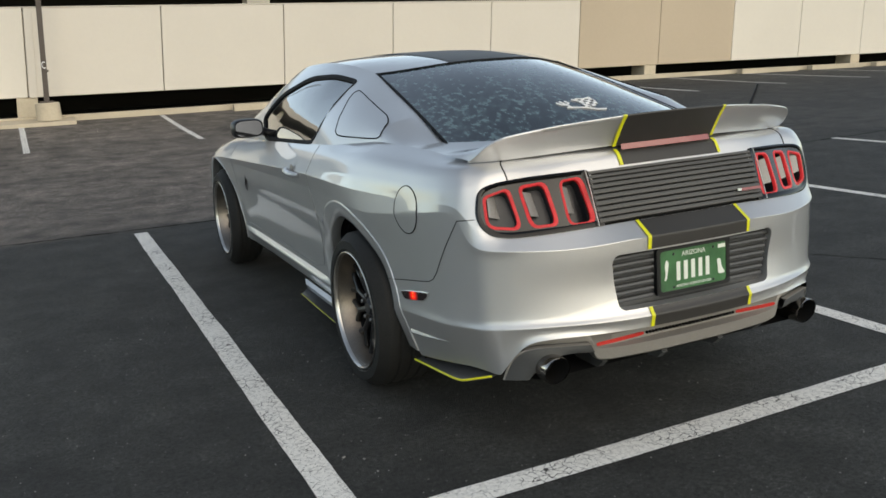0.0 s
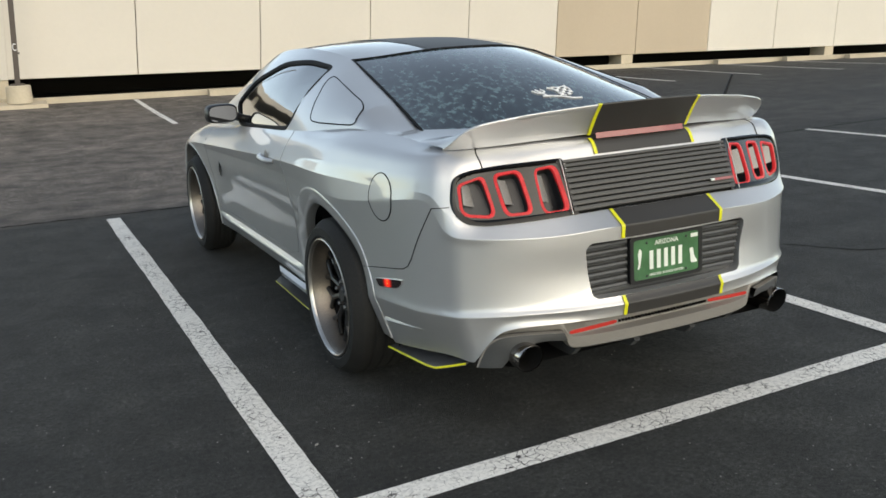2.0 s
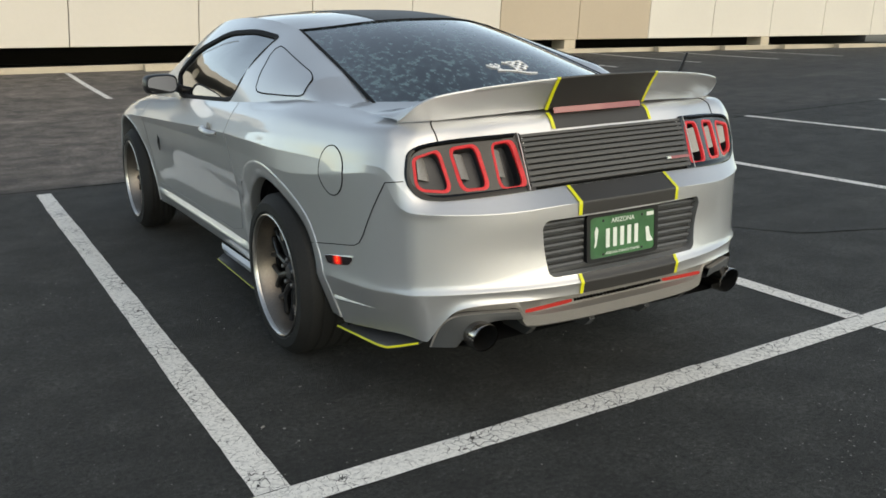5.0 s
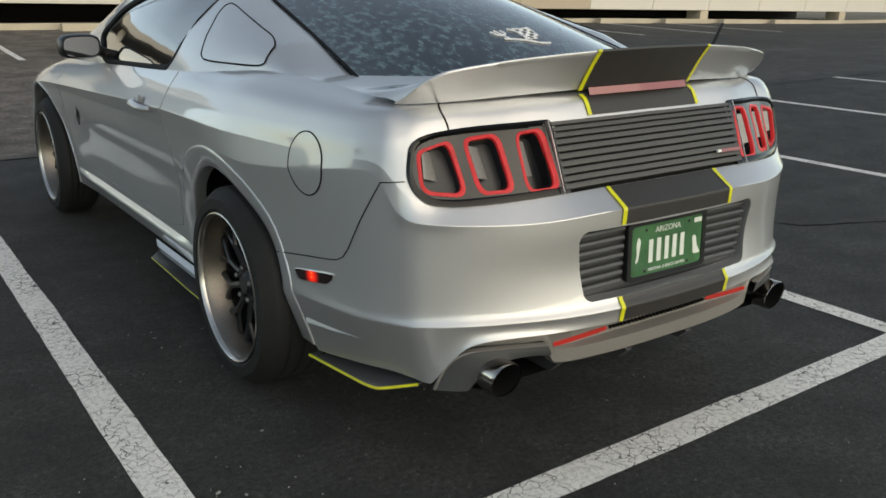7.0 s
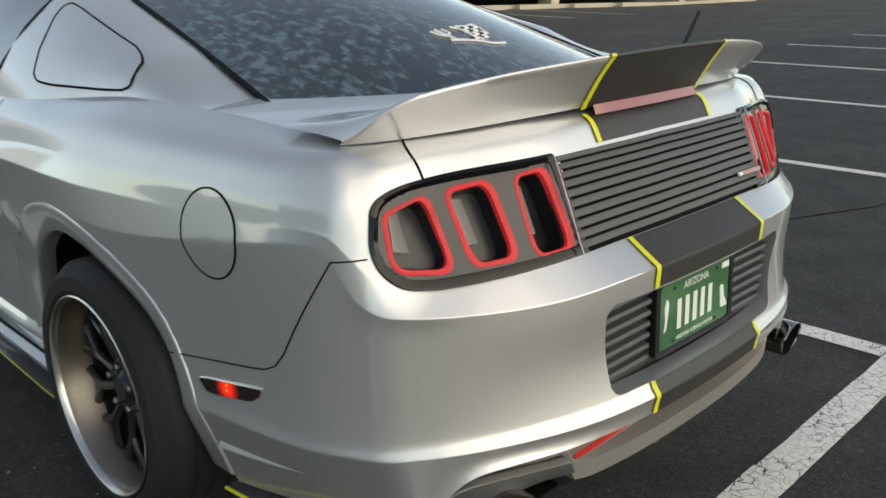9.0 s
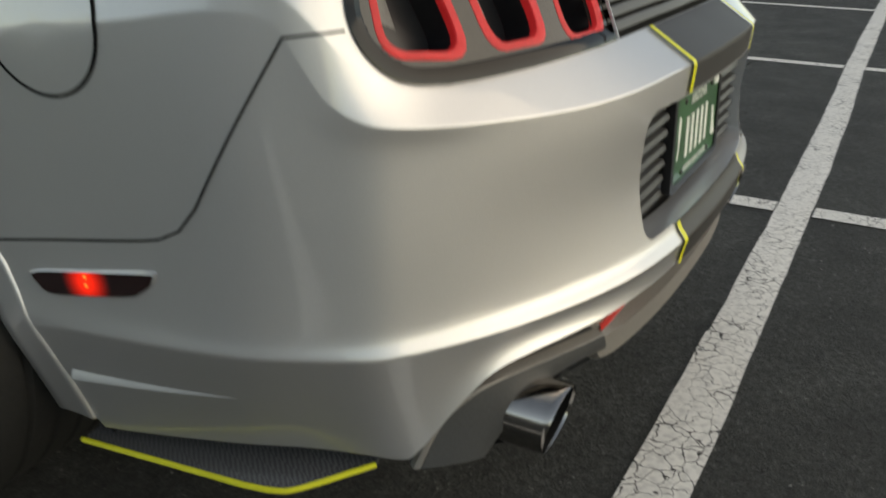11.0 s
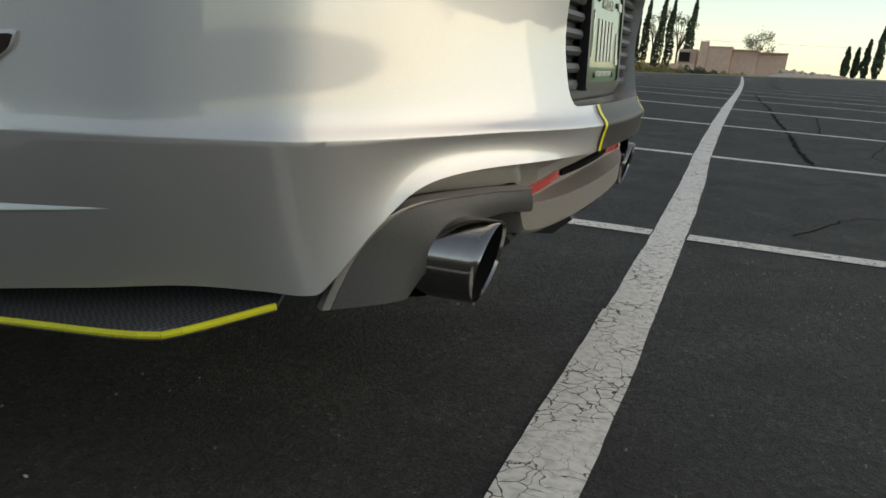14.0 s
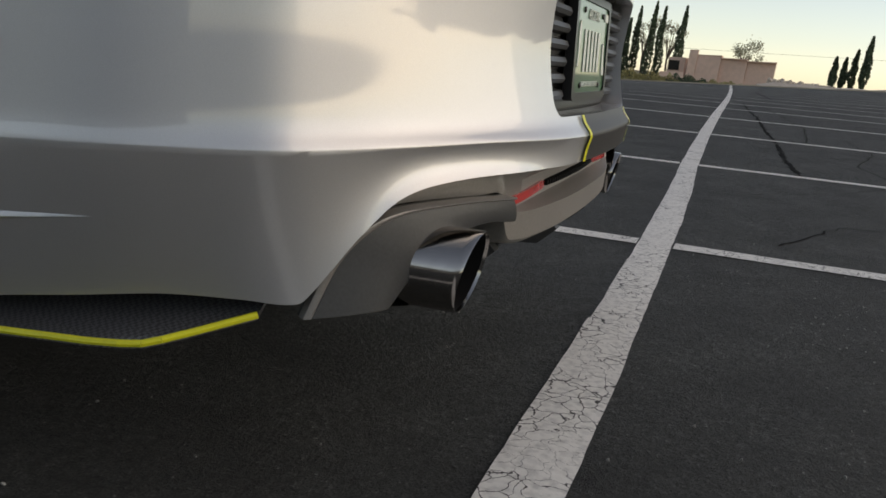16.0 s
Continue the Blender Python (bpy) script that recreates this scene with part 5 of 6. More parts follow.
for k in range(5):
    plate_bar(-0.078 + 0.033 * k, -0.078 + 0.033 * k + 0.017, -0.040, 0.028)
plate_bar(0.112, 0.145, 0.050, 0.064, "sticker")
for sx, pts2 in ((-1, ((-0.132, -0.035), (-0.122, -0.03), (-0.116, 0.0), (-0.112, 0.03), (-0.122, 0.042), (-0.13, 0.02), (-0.126, -0.01))), (1, ((0.112, -0.045), (0.146, -0.045), (0.128, -0.02), (0.122, 0.012), (0.106, 0.01), (0.11, -0.015)))):
    bm = bmesh.new()
    slab(bm, [(x, y, 0.0004) for x, y in rounded(pts2, 3, 0.3)], (0, 0, 0.0012))
    part("marking", bm, PLATEINK, plate, "plain white shape", smooth=False)
for text, size, at_y in (("ARIZONA", 0.024, 0.046), ("ARIZONA SCIENCE CENTER", 0.0125, -0.064)):
    cu = bpy.data.curves.new("word", "FONT")
    cu.body, cu.size, cu.extrude, cu.align_x = text, size, 0.0006, "CENTER"
    scratch = bpy.data.objects.new("scratch_text", cu)
    scene.collection.objects.link(scratch)
    bpy.context.view_layer.update()
    me = bpy.data.meshes.new_from_object(scratch.evaluated_get(bpy.context.evaluated_depsgraph_get()))
    bpy.data.objects.remove(scratch)
    me.materials.append(PLATEINK)
    word = new("lettering", me)
    word.location = (0, at_y, 0.001)
    word.parent = plate
for x in (-0.09, 0.09):
    for y in (0.058, -0.062):
        bm = bmesh.new()
        bmesh.ops.create_uvsphere(bm, u_segments=10, v_segments=6, radius=0.005, matrix=Matrix.Translation((x, y, 0.001)) @ Matrix.Diagonal((1, 1, 0.5, 1)))
        part("screw", bm, BLACK, plate)

# ---- lower valance, reflectors and exhaust ----
def low_point(s, z, inset):
    """A point below the painted bumper, on its outline; s below 0 is the right half."""
    p, n = plan(abs(s))
    q = p + n * inset
    return Vector((-q.x if s < 0 else q.x, q.y, z))


bm = bmesh.new()
rows = []
for k in range(265):
    s = -3.3 + 6.6 * k / 264
    a = abs(s)
    top = body(a, 0).z
    bot = keys(a, (0, 0.317), (1.2, 0.316), (1.55, 0.316), (1.74, 0.319), (1.83, 0.324), (1.89, 0.342), (1.94, 0.370), (2.0, 0.391), (2.2, 0.393), (3.0, 0.392), (3.3, 0.383))
    bot = min(bot, top - 0.004)
    mid = bot + (top - bot) * 0.42
    deep = keys(a, (0, 0.072), (0.85, 0.066), (1.95, 0.036), (2.2, 0.030), (3.3, 0.030))
    rows.append([low_point(s, top + 0.02, 0.030), low_point(s, top - 0.002, 0.028), low_point(s, top + (mid - top) * 0.35, deep), low_point(s, mid + 0.006, deep), low_point(s, mid, min(deep, 0.032)),
                 low_point(s, bot + (mid - bot) * 0.15, 0.034), low_point(s, bot, 0.042), low_point(s, bot - 0.004, 0.075), low_point(s, bot + 0.004, 0.25)])
grid(bm, rows)
valance = part("valance", bm, VALANCE, car, "dark grey lower valance under the bumper", angle=45)
for k in (-0.36, -0.13, 0.13, 0.36):
    bm = bmesh.new()
    yb = tail(k, 0).y + (0.02 if abs(k) > 0.2 else 0)
    slab(bm, [(k - 0.012, yb + 0.07, 0.325), (k - 0.012, yb + 0.045, 0.300), (k - 0.012, yb + 0.075, 0.272), (k - 0.012, yb + 0.2, 0.262), (k - 0.012, yb + 0.3, 0.33)], (0.024, 0, 0))
    part("diffuser_fin", bm, SATIN, car, smooth=False)
# hooked cheek round each exhaust cutout
CHEEK = ((0.0, 3.80, 0.268, 3.18, 0.279), (0.2, 3.62, 0.332, 3.02, 0.308), (0.4, 3.42, 0.368, 2.85, 0.336), (0.6, 3.12, 0.388, 2.62, 0.354), (0.8, 2.54, 0.394, 2.28, 0.362), (1.0, 2.00, 0.391, 1.91, 0.356))
for side in (-1, 1):
    bm = bmesh.new()
    rows, lips = [], []
    for i in range(37):
        k = i / 36
        so, zo, si, zi = (keys(k, *[(c[0], c[j]) for c in CHEEK]) for j in (1, 2, 3, 4))
        def lp(t, inset):
            return low_point(so + (si - so) * t, zo + (zi - zo) * t, inset)
        ins = keys(k, (0.0, 0.029), (0.2, 0.022), (0.4, 0.013), (0.6, 0.009), (1.0, 0.012))
        inn = keys(k, (0.0, 0.002), (0.4, 0.004), (0.7, 0.010), (1.0, 0.016))
        def mid(t):
            return ins + (inn - ins) * t
        rows.append([lp(-0.06, 0.022 + ins), lp(0.0, 0.004 + ins), lp(0.06, mid(0.06)), lp(0.35, mid(0.35) - 0.002), lp(0.7, mid(0.7) - 0.002), lp(0.90, mid(0.9)), lp(0.95, mid(0.95) + 0.002), lp(0.985, mid(1) + 0.006), lp(1.0, mid(1) + 0.016), lp(1.02, 0.06), lp(1.04, 0.17)])
        up = smoothstep(0.0, 0.35, k)
        lips.append([lp(-0.06, 0.016 + ins), lp(-0.05, ins + 0.003 - 0.007 * up), lp(-0.02, ins + 0.001 - 0.006 * up), lp(0.03, mid(0.03) - 0.0005 - 0.003 * up), lp(0.055, mid(0.05) + 0.001 - 0.002 * up), lp(0.065, mid(0.06) + 0.006)])
    grid(bm, rows)
    lip_bm = bmesh.new()
    grid(lip_bm, lips)
    if side > 0:
        flipped = flip(lip_bm)
        lip_bm.free()
        lip_bm = flipped
    part("cutout_lip", lip_bm, VALANCE, car, "thin bronze-grey lip round the exhaust cutout", angle=50)
    if side > 0:
        b2 = flip(bm)
        bm.free()
        bm = b2
    part("exhaust_surround", bm, SATIN, car, "dark grey cheek round the exhaust cutout", angle=26)
    # dark cavity
    bm = bmesh.new()
    box(bm, (side * 0.66, -0.88, 0.335), (side * 0.43, -0.70, 0.40), 0.012)
    part("exhaust_cavity", bm, GAP, car, "black hollow round the exhaust")
    # red reflector
    bm = bmesh.new()
    rows = []
    for dz, ins in ((-0.0068, 0.004), (-0.006, -0.004), (0.006, -0.003), (0.0068, 0.005)):
        rows.append([low_point(-side * (0.86 + 0.98 * i / 14), 0.3825 - 0.004 * i / 14 + dz * (1 if 0 < i < 14 else 0.7), keys(0.86 + 0.98 * i / 14, (0.85, 0.066), (1.95, 0.036)) + ins) for i in range(15)])
    grid(bm, rows)
    part("reflector", bm, REDREF, car, "slim red bumper reflector")
# row of small slots between the reflectors
for k in range(28):
    s = -0.80 + 1.60 * k / 27
    bm = bmesh.new()
    p = low_point(s, 0.3825, 0.068)
    box(bm, (p.x - 0.0042, p.y - 0.008, p.z - 0.0045), (p.x + 0.0042, p.y + 0.006, p.z + 0.0045), 0.001)
    part("vent_slot", bm, GAP, valance, smooth=False)

for side in (-1, 1):
    ex = new("exhaust_tip")
    ex.parent = car
    ex["label"] = "round dark chrome exhaust tip"
    ex.matrix_world = pose(side * 0.575, -1.040, 0.318, 0, 0, 90) @ pose(0, 0, 0, 0, 0, 0)
    bm = bmesh.new()
    lathe(bm, [(0.001, 0.0478), (-0.003, 0.0490), (0.000, 0.0505), (0.008, 0.0508), (0.05, 0.0506), (0.10, 0.0500), (0.17, 0.0490), (0.20, 0.044), (0.32, 0.036)], 64)
    for v in bm.verts:
        if v.co.x < 0.2:
            v.co.x -= v.co.z * 0.22 * (1 - v.co.x / 0.2)
    part("pipe", bm, TIP, ex, "dark chrome outer pipe")
    bm = bmesh.new()
    lathe(bm, [(0.001, 0.0478), (0.02, 0.0465), (0.09, 0.040), (0.095, 0.001)], 40)
    for v in bm.verts:
        v.co.x -= v.co.z * 0.22 * (1 - min(v.co.x, 0.2) / 0.2)
    part("bore", bm, SOOTSHADE, ex, "sooty inner bore")

# ---- corner winglets with yellow edges ----
def winglet(poly, z, thick, edge, side, name="winglet", tape=0.0042):
    """A flat carbon plate; edge lists the corners that carry yellow trim."""
    pts3 = [Vector((x * -side, y, zz)) for x, y, zz in poly]
    bm = bmesh.new()
    slab(bm, pts3, (0, 0, -thick))
    w = part(name, bm, CARBON, car, "black carbon-weave plate edged in yellow", smooth=False)
    bm = bmesh.new()
    rows = []
    for i in edge:
        p = pts3[i]
        rows.append(p)
    for i in range(len(rows) - 1):
        tube(bm, [rows[i], rows[i + 1]], tape, 8)
    part("edge_trim", bm, TAPE, w, "yellow edge trim")


def weave():
    m = material("carbon_weave", (0.02, 0.02, 0.022), 0.35, coat=0.4)
    nt = m.node_tree
    b = nt.nodes["Principled BSDF"]
    tc = nt.nodes.new("ShaderNodeTexCoord")
    ch = nt.nodes.new("ShaderNodeTexChecker")
    ch.inputs["Scale"].default_value = 220
    ch.inputs["Color1"].default_value = (0.11, 0.112, 0.115, 1)
    ch.inputs["Color2"].default_value = (0.04, 0.04, 0.042, 1)
    nt.links.new(tc.outputs["Object"], ch.inputs["Vector"])
    nt.links.new(ch.outputs[0], b.inputs["Base Color"])
    return m


CARBON = weave()
for side in (-1, 1):
    winglet([(0.826, -0.40, 0.217), (0.808, -0.690, 0.234), (0.803, -0.728, 0.2368), (0.796, -0.752, 0.239), (0.786, -0.770, 0.244), (0.765, -0.796, 0.252), (0.723, -0.847, 0.269), (0.66, -0.83, 0.285), (0.70, -0.40, 0.245)], 0, 0.006, (0, 1, 2, 3, 4, 5, 6), side)
    winglet([(0.872, 0.40, 0.150), (0.872, 0.54, 0.150), (0.862, 1.06, 0.150), (0.80, 1.12, 0.17), (0.78, 0.40, 0.17)], 0, 0.006, (0, 1, 2), side, tape=0.0018)
    # small rocker fin above the side plate
    bm = bmesh.new()
    slab(bm, [(side * 0.85, 0.42, 0.250), (side * 0.874, 0.44, 0.240), (side * 0.872, 0.92, 0.240), (side * 0.85, 1.0, 0.250)], (-side * 0.010, 0, -0.026))
    part("rocker_fin", bm, PAINT, car, "silver rocker panel extension", angle=20)

# raised ridge along each sill
for side in (-1, 1):
    bm = bmesh.new()
    rows = []
    for k in range(41):
        y = 0.46 + 1.80 * k / 40
        g = 0.4 + 0.6 * min(1, k / 5, (40 - k) / 5)
        row = []
        for z, out in ((0.352, -0.003), (0.338, 0.006), (0.325, 0.016), (0.316, 0.018), (0.306, 0.015), (0.285, 0.006), (0.262, 0.004), (0.250, -0.006)):
            s, v = at_yz(round(y, 4), z)
            p = body(s, v)
            row.append((side * (abs(p.x) + out * g), y, z))
        rows.append(row)
    grid(bm, rows)
    part("side_skirt", bm, PAINT, car, "ridged silver side skirt", angle=60)

# ---- side marker lamps ----
for side in (-1, 1):
    c0 = [(-0.412, 0.510), (-0.442, 0.482), (-0.586, 0.506), (-0.614, 0.526), (-0.621, 0.543)]
    outl = []
    for y, z in rounded(c0, 3, 0.2):
        s, v = at_yz(y, z)
        outl.append((s, v))
    cx, cy = sum(a for a, b in outl) / len(outl), sum(b for a, b in outl) / len(outl)
    bm = bmesh.new()
    sheet(bm, outl, (cx, cy), lifted(-side, 0.0035), 4)
    big = [(cx + (a - cx) * 1.06, cy + (b - cy) * 1.16) for a, b in outl]
    marker = part("side_marker", bm, MARKER, car, "smoked side marker lamp with a lit red bulb")
    bm = bmesh.new()
    band(bm, big, outl, [(0, lifted(-side, -0.003)), (0.2, lifted(-side, 0.003)), (1, lifted(-side, 0.004))])
    part("bezel", bm, PAINT, marker)
    bm = bmesh.new()
    for k in range(2):
        s, v = at_yz(-0.512, 0.508 + 0.012 * k)
        p = skin(-side * s, v, 0.0042)
        bmesh.ops.create_icosphere(bm, subdivisions=2, radius=1, matrix=Matrix.Translation(p) @ Matrix.Diagonal((0.0012, 0.0032, 0.0030, 1)))
    part("bulb", bm, GLOWRED, marker, "lit red bulb")

# pressed crease low on each bumper corner
for side in (-1, 1):
    bm = bmesh.new()
    rows = []
    for k in range(21):
        t = k / 20
        y, z = -0.432 - 0.303 * t, 0.344 + 0.030 * t
        s, v = at_yz(y, z)
        p, n = skin(-side * s, v), face_normal(s, v)
        n = Vector((n.x * -side, n.y, n.z))
        h = 0.008 * (1 - t) ** 0.7 - 0.002 * t
        g = 1 - 0.85 * t
        rows.append([p + Vector((0, 0, 0.024 * g)) - n * 0.002, p + Vector((0, 0, 0.007 * g)) + n * h * 0.8, p + n * h, p - Vector((0, 0, 0.010 * g)) - n * 0.002])
    grid(bm, rows)
    part("crease", bm, PAINT, car, "pressed crease in the bumper corner", angle=20)

# ---- greenhouse ----
RAILX = ((-0.60, -0.60), (-0.36, -0.605), (0.0, -0.572), (0.35, -0.535), (0.62, -0.515), (0.95, -0.540), (1.35, -0.550), (1.70, -0.570), (2.05, -0.640), (2.40, -0.735))
RAILZ = ((-0.60, 1.00), (-0.36, 1.032), (0.0, 1.140), (0.35, 1.235), (0.62, 1.305), (0.95, 1.350), (1.35, 1.358), (1.70, 1.318), (2.05, 1.160), (2.40, 0.965))


@functools.lru_cache(maxsize=20000)
def belt(y):
    lo, hi = 5.0, 17.0
    for _ in range(22):
        mid = (lo + hi) / 2
        lo, hi = (mid, hi) if body(mid, 9).y < y else (lo, mid)
    return body((lo + hi) / 2, 9)


def cabin(y, w, lift=0.0):
    """The cabin's left side: w 0 at the belt, 1 at the roof rail."""
    a, b = belt(y), Vector((keys(y, *RAILX), y, keys(y, *RAILZ)))
    h = Vector((-(b.z - a.z), 0, b.x - a.x)).normalized()
    along = Vector((b.x - a.x, 0, b.z - a.z)).normalized()
    out = keys(y, (-0.36, 0.03), (0.0, 0.088), (0.43, 0.122), (0.9, 0.100), (1.4, 0.095), (2.4, 0.08)) * min(1, max(0, (b.z - a.z) / 0.08))
    shift = keys(y, (-0.36, -0.04), (0.0, -0.045), (0.25, -0.01), (0.43, 0.02), (0.9, 0.0), (2.4, 0.0))
    k = (a + b) / 2 + h * out + along * shift
    p = (1 - w) ** 2 * a + 2 * w * (1 - w) * k + w * w * b
    return p + h * lift


def wz(y, z):
    lo, hi = 0.0, 0.85
    for _ in range(20):
        mid = (lo + hi) / 2
        lo, hi = (mid, hi) if cabin(y, mid).z < z else (lo, mid)
    return (lo + hi) / 2


def roofz(y):
    return keys(y, (0.2, 1.322), (0.4, 1.349), (0.62, 1.368), (0.95, 1.385), (1.35, 1.388), (1.70, 1.358), (1.85, 1.33))


DOORWIN = [(0.70, 0.012), (1.66, 0.015), (1.84, wz(1.84, 1.06)), (1.62, wz(1.62, 1.185)), (1.24, wz(1.24, 1.285)), (0.90, wz(0.90, 1.296)), (0.62, wz(0.62, 1.270)), (0.595, wz(0.595, 1.20)), (0.645, wz(0.645, 1.04))]
winout = rounded(DOORWIN, 4, 0.22)
YS2 = [-0.36 + 2.76 * k / 200 for k in range(201)]
WS = [k / 44 for k in range(45)]
cab = bmesh.new()
vs = {}
for i in range(len(YS2) - 1):
    for j in range(len(WS) - 1):
        c = ((YS2[i] + YS2[i + 1]) / 2, (WS[j] + WS[j + 1]) / 2)
        if inside(c, winout):
            continue
        quad = []
        for a, bb in ((i, j), (i + 1, j), (i + 1, j + 1), (i, j + 1)):
            if (a, bb) not in vs:
                vs[a, bb] = cab.verts.new(cabin(YS2[a], WS[bb]))
            quad.append(vs[a, bb])
        cab.faces.new(quad)
part("cabin_side", flip(cab), PAINT, car, "silver pillar and window surround", angle=60)
part("cabin_side", cab, PAINT, car, "silver pillar and window surround", angle=60)

bm = bmesh.new()
rows = []


def roof_point(y, q):
    """q from -1 at the left rail to 1 at the right; the rear edge bows backwards in the middle."""
    e = Vector((keys(y, *RAILX), y, keys(y, *RAILZ)))
    return Vector((e.x * -q, y, e.z + (roofz(y) - e.z) * (1 - abs(q) ** 2.4)))


def roof_row(k, q):
    rear = 0.60 - 0.27 * (1 - q * q)
    front = 1.72 + 0.16 * (1 - q * q)
    return rear + (front - rear) * k


grid(bm, [[roof_point(roof_row(k / 20, -1 + j / 16), -1 + j / 16) for j in range(33)] for k in range(21)])
roof = part("roof", bm, PAINT, car, "silver roof with a black centre stripe", angle=60)
bm = bmesh.new()
grid(bm, [[roof_point(roof_row(k / 20, q), q) + Vector((0, 0, 0.0025)) for q in [-0.41 + 0.82 * j / 10 for j in range(11)]] for k in range(21)])
part("stripe", bm, STRIPE, roof, "satin black roof stripe")

# rear glass
def glass(q, k):
    """Rear glass: q -1 to 1 across, k 0 at the roof to 1 at the deck."""
    top = roof_point(roof_row(0, q), q)
    bot = Vector((0.618 * q, -0.36 - 0.20 * (1 - abs(q) ** 2.2), 1.038 + 0.012 * (1 - q * q)))
    p = top + (bot - top) * k
    return p + Vector((0, -0.2, 0.98)) * 0.030 * 4 * k * (1 - k) * (1 - abs(q) ** 3 * 0.75)


bm = bmesh.new()
grid(bm, [[glass(-1 + j / 16, k / 18) + Vector((0, 0, -0.004)) for j in range(33)] for k in range(19)])
rear_glass = part("rear_glass", bm, WETGLASS, car, "dark rear window mottled with dried water spots")
up = Vector((0, -0.28, 0.96))
strip("seal", [(glass(-1 + j / 16, 0.0), up) for j in range(33)], 0.012, RUBBER, rear_glass, 0.002)
strip("seal", [(glass(-0.992, k / 18), Vector((-0.5, -0.25, 0.8))) for k in range(19)], 0.010, RUBBER, rear_glass, 0.003)
strip("seal", [(glass(0.992, k / 18), Vector((0.5, -0.25, 0.8))) for k in range(19)], 0.010, RUBBER, rear_glass, 0.003)


# cactus and flag sticker on the glass, drawn with flat white bars
def stick(path, w):
    pts4 = []
    for u, v in path:
        q = (0.022 + 0.70 * u) / 0.58
        pts4.append((glass(q, 0.745 - 0.76 * v / 0.95), up))
    strip("sticker", pts4, w * 0.72, WHITE, rear_glass, 0.0012, "white cactus and flag decal")


stick([(-0.115, -0.035), (-0.06, -0.042), (0.0, -0.055), (0.06, -0.085), (0.12, -0.09)], 0.011)
stick([(-0.085, -0.04), (-0.10, 0.0), (-0.118, 0.045)], 0.012)
stick([(-0.098, -0.005), (-0.128, 0.005), (-0.145, 0.035)], 0.009)
stick([(-0.095, 0.0), (-0.072, 0.015), (-0.085, 0.045)], 0.009)
for r in range(4):
    for c in range(4):
        if (r + c) % 2 == 0:
            u0, v0 = 0.0 + 0.026 * c, -0.03 + 0.026 * r
            stick([(u0, v0), (u0 + 0.013, v0), (u0 + 0.026, v0)], 0.026)
stick([(-0.03, 0.06), (0.0, 0.04), (0.02, -0.03), (0.04, -0.05)], 0.009)
stick([(0.0, 0.062), (0.05, 0.055), (0.105, 0.068)], 0.006)
stick([(0.105, 0.065), (0.112, 0.03), (0.105, -0.02)], 0.006)

# windscreen
bm = bmesh.new()
rows = []
for k in range(13):
    t = k / 12
    rows.append([])
    for j in range(25):
        q = -1 + j / 12
        top = roof_point(roof_row(1, q), q)
        bot = Vector((0.735 * q, 2.36 + 0.22 * (1 - q * q), 0.965 - 0.01 * (1 - q * q)))
        rows[-1].append(top + (bot - top) * t + Vector((0, 0.3, 0.95)) * 0.02 * 4 * t * (1 - t))
grid(bm, rows)
part("windscreen", bm, GLASS, car, "dark tinted windscreen")

# hood
bm = bmesh.new()
rows = []
for k in range(15):
    s = 12.9 + (19.3 - 12.9) * k / 14
    e = body(s, 9)
    rows.append([Vector((e.x * q, e.y + 0.25 * (1 - q * q) * (1 - k / 14), e.z + 0.045 * (1 - q * q) + 0.012 * math.exp(-((abs(q) - 0.35) / 0.12) ** 2))) for q in [-1 + j / 12 for j in range(25)]])
grid(bm, rows)
part("hood", bm, PAINT, car, "silver hood", angle=60)

def offset(poly, d):
    """Moves a closed outline in (y, share of cabin height) outwards by d metres."""
    tall = 0.36
    n = len(poly)
    q = [Vector((a, b * tall)) for a, b in poly]
    mid = sum(q, Vector((0, 0))) / n
    out = []
    for i in range(n):
        e = q[(i + 1) % n] - q[i - 1]
        nn = Vector((e.y, -e.x)).normalized()
        if nn.dot(q[i] - mid) < 0:
            nn = -nn
        p = q[i] + nn * d
        out.append((p.x, max(p.y / tall, -0.01)))
    return out


# side windows
for side in (-1, 1):
    bm = bmesh.new()
    cx, cy = 1.12, 0.4
    def fn(y, w, sd=side):
        p = cabin(y, w, -0.010)
        return Vector((p.x * -sd, p.y, p.z))
    sheet(bm, [(cx + (a - cx) * 1.03, cy + (b - cy) * 1.05) for a, b in winout], (cx, cy), fn, 8)
    sw = part("side_window", bm, GLASS, car, "dark tinted door window")
    def fl(lift, sd=side):
        def g(y, w):
            p = cabin(y, w, lift)
            return Vector((p.x * -sd, p.y, p.z))
        return g
    bm = bmesh.new()
    outer_w, inner_w = offset(winout, 0.011), offset(winout, -0.009)
    band(bm, outer_w, inner_w, [(0, fl(-0.004)), (0.05, fl(0.003)), (0.6, fl(0.003)), (1.0, fl(-0.004)), (1.0, fl(-0.011))])
    part("seal", bm, RUBBER, sw, "black window seal")
    # painted quarter-window cover
    QW = [(0.39, 0.14), (0.40, 0.19), (0.50, 0.63), (0.483, 0.686), (0.44, 0.685), (0.058, 0.624), (0.0, 0.55), (-0.038, 0.45), (-0.055, 0.11), (-0.02, 0.05), (0.355, 0.096)]
    qo = rounded(QW, 4, 0.25)
    qx, qy = 0.20, 0.36
    bm = bmesh.new()
    sheet(bm, [(qx + (a - qx) * 0.985, qy + (b - qy) * 0.985) for a, b in qo], (qx, qy), fl(0.003), 8)
    cov = part("quarter_window_cover", bm, PAINT, car, "silver cover over the quarter window")
    strip("gap", [(fl(0)(a, b), (fl(0.01)(a, b) - fl(0)(a, b)).normalized()) for a, b in qo], 0.005, GAP, cov, 0.0045, closed=True)

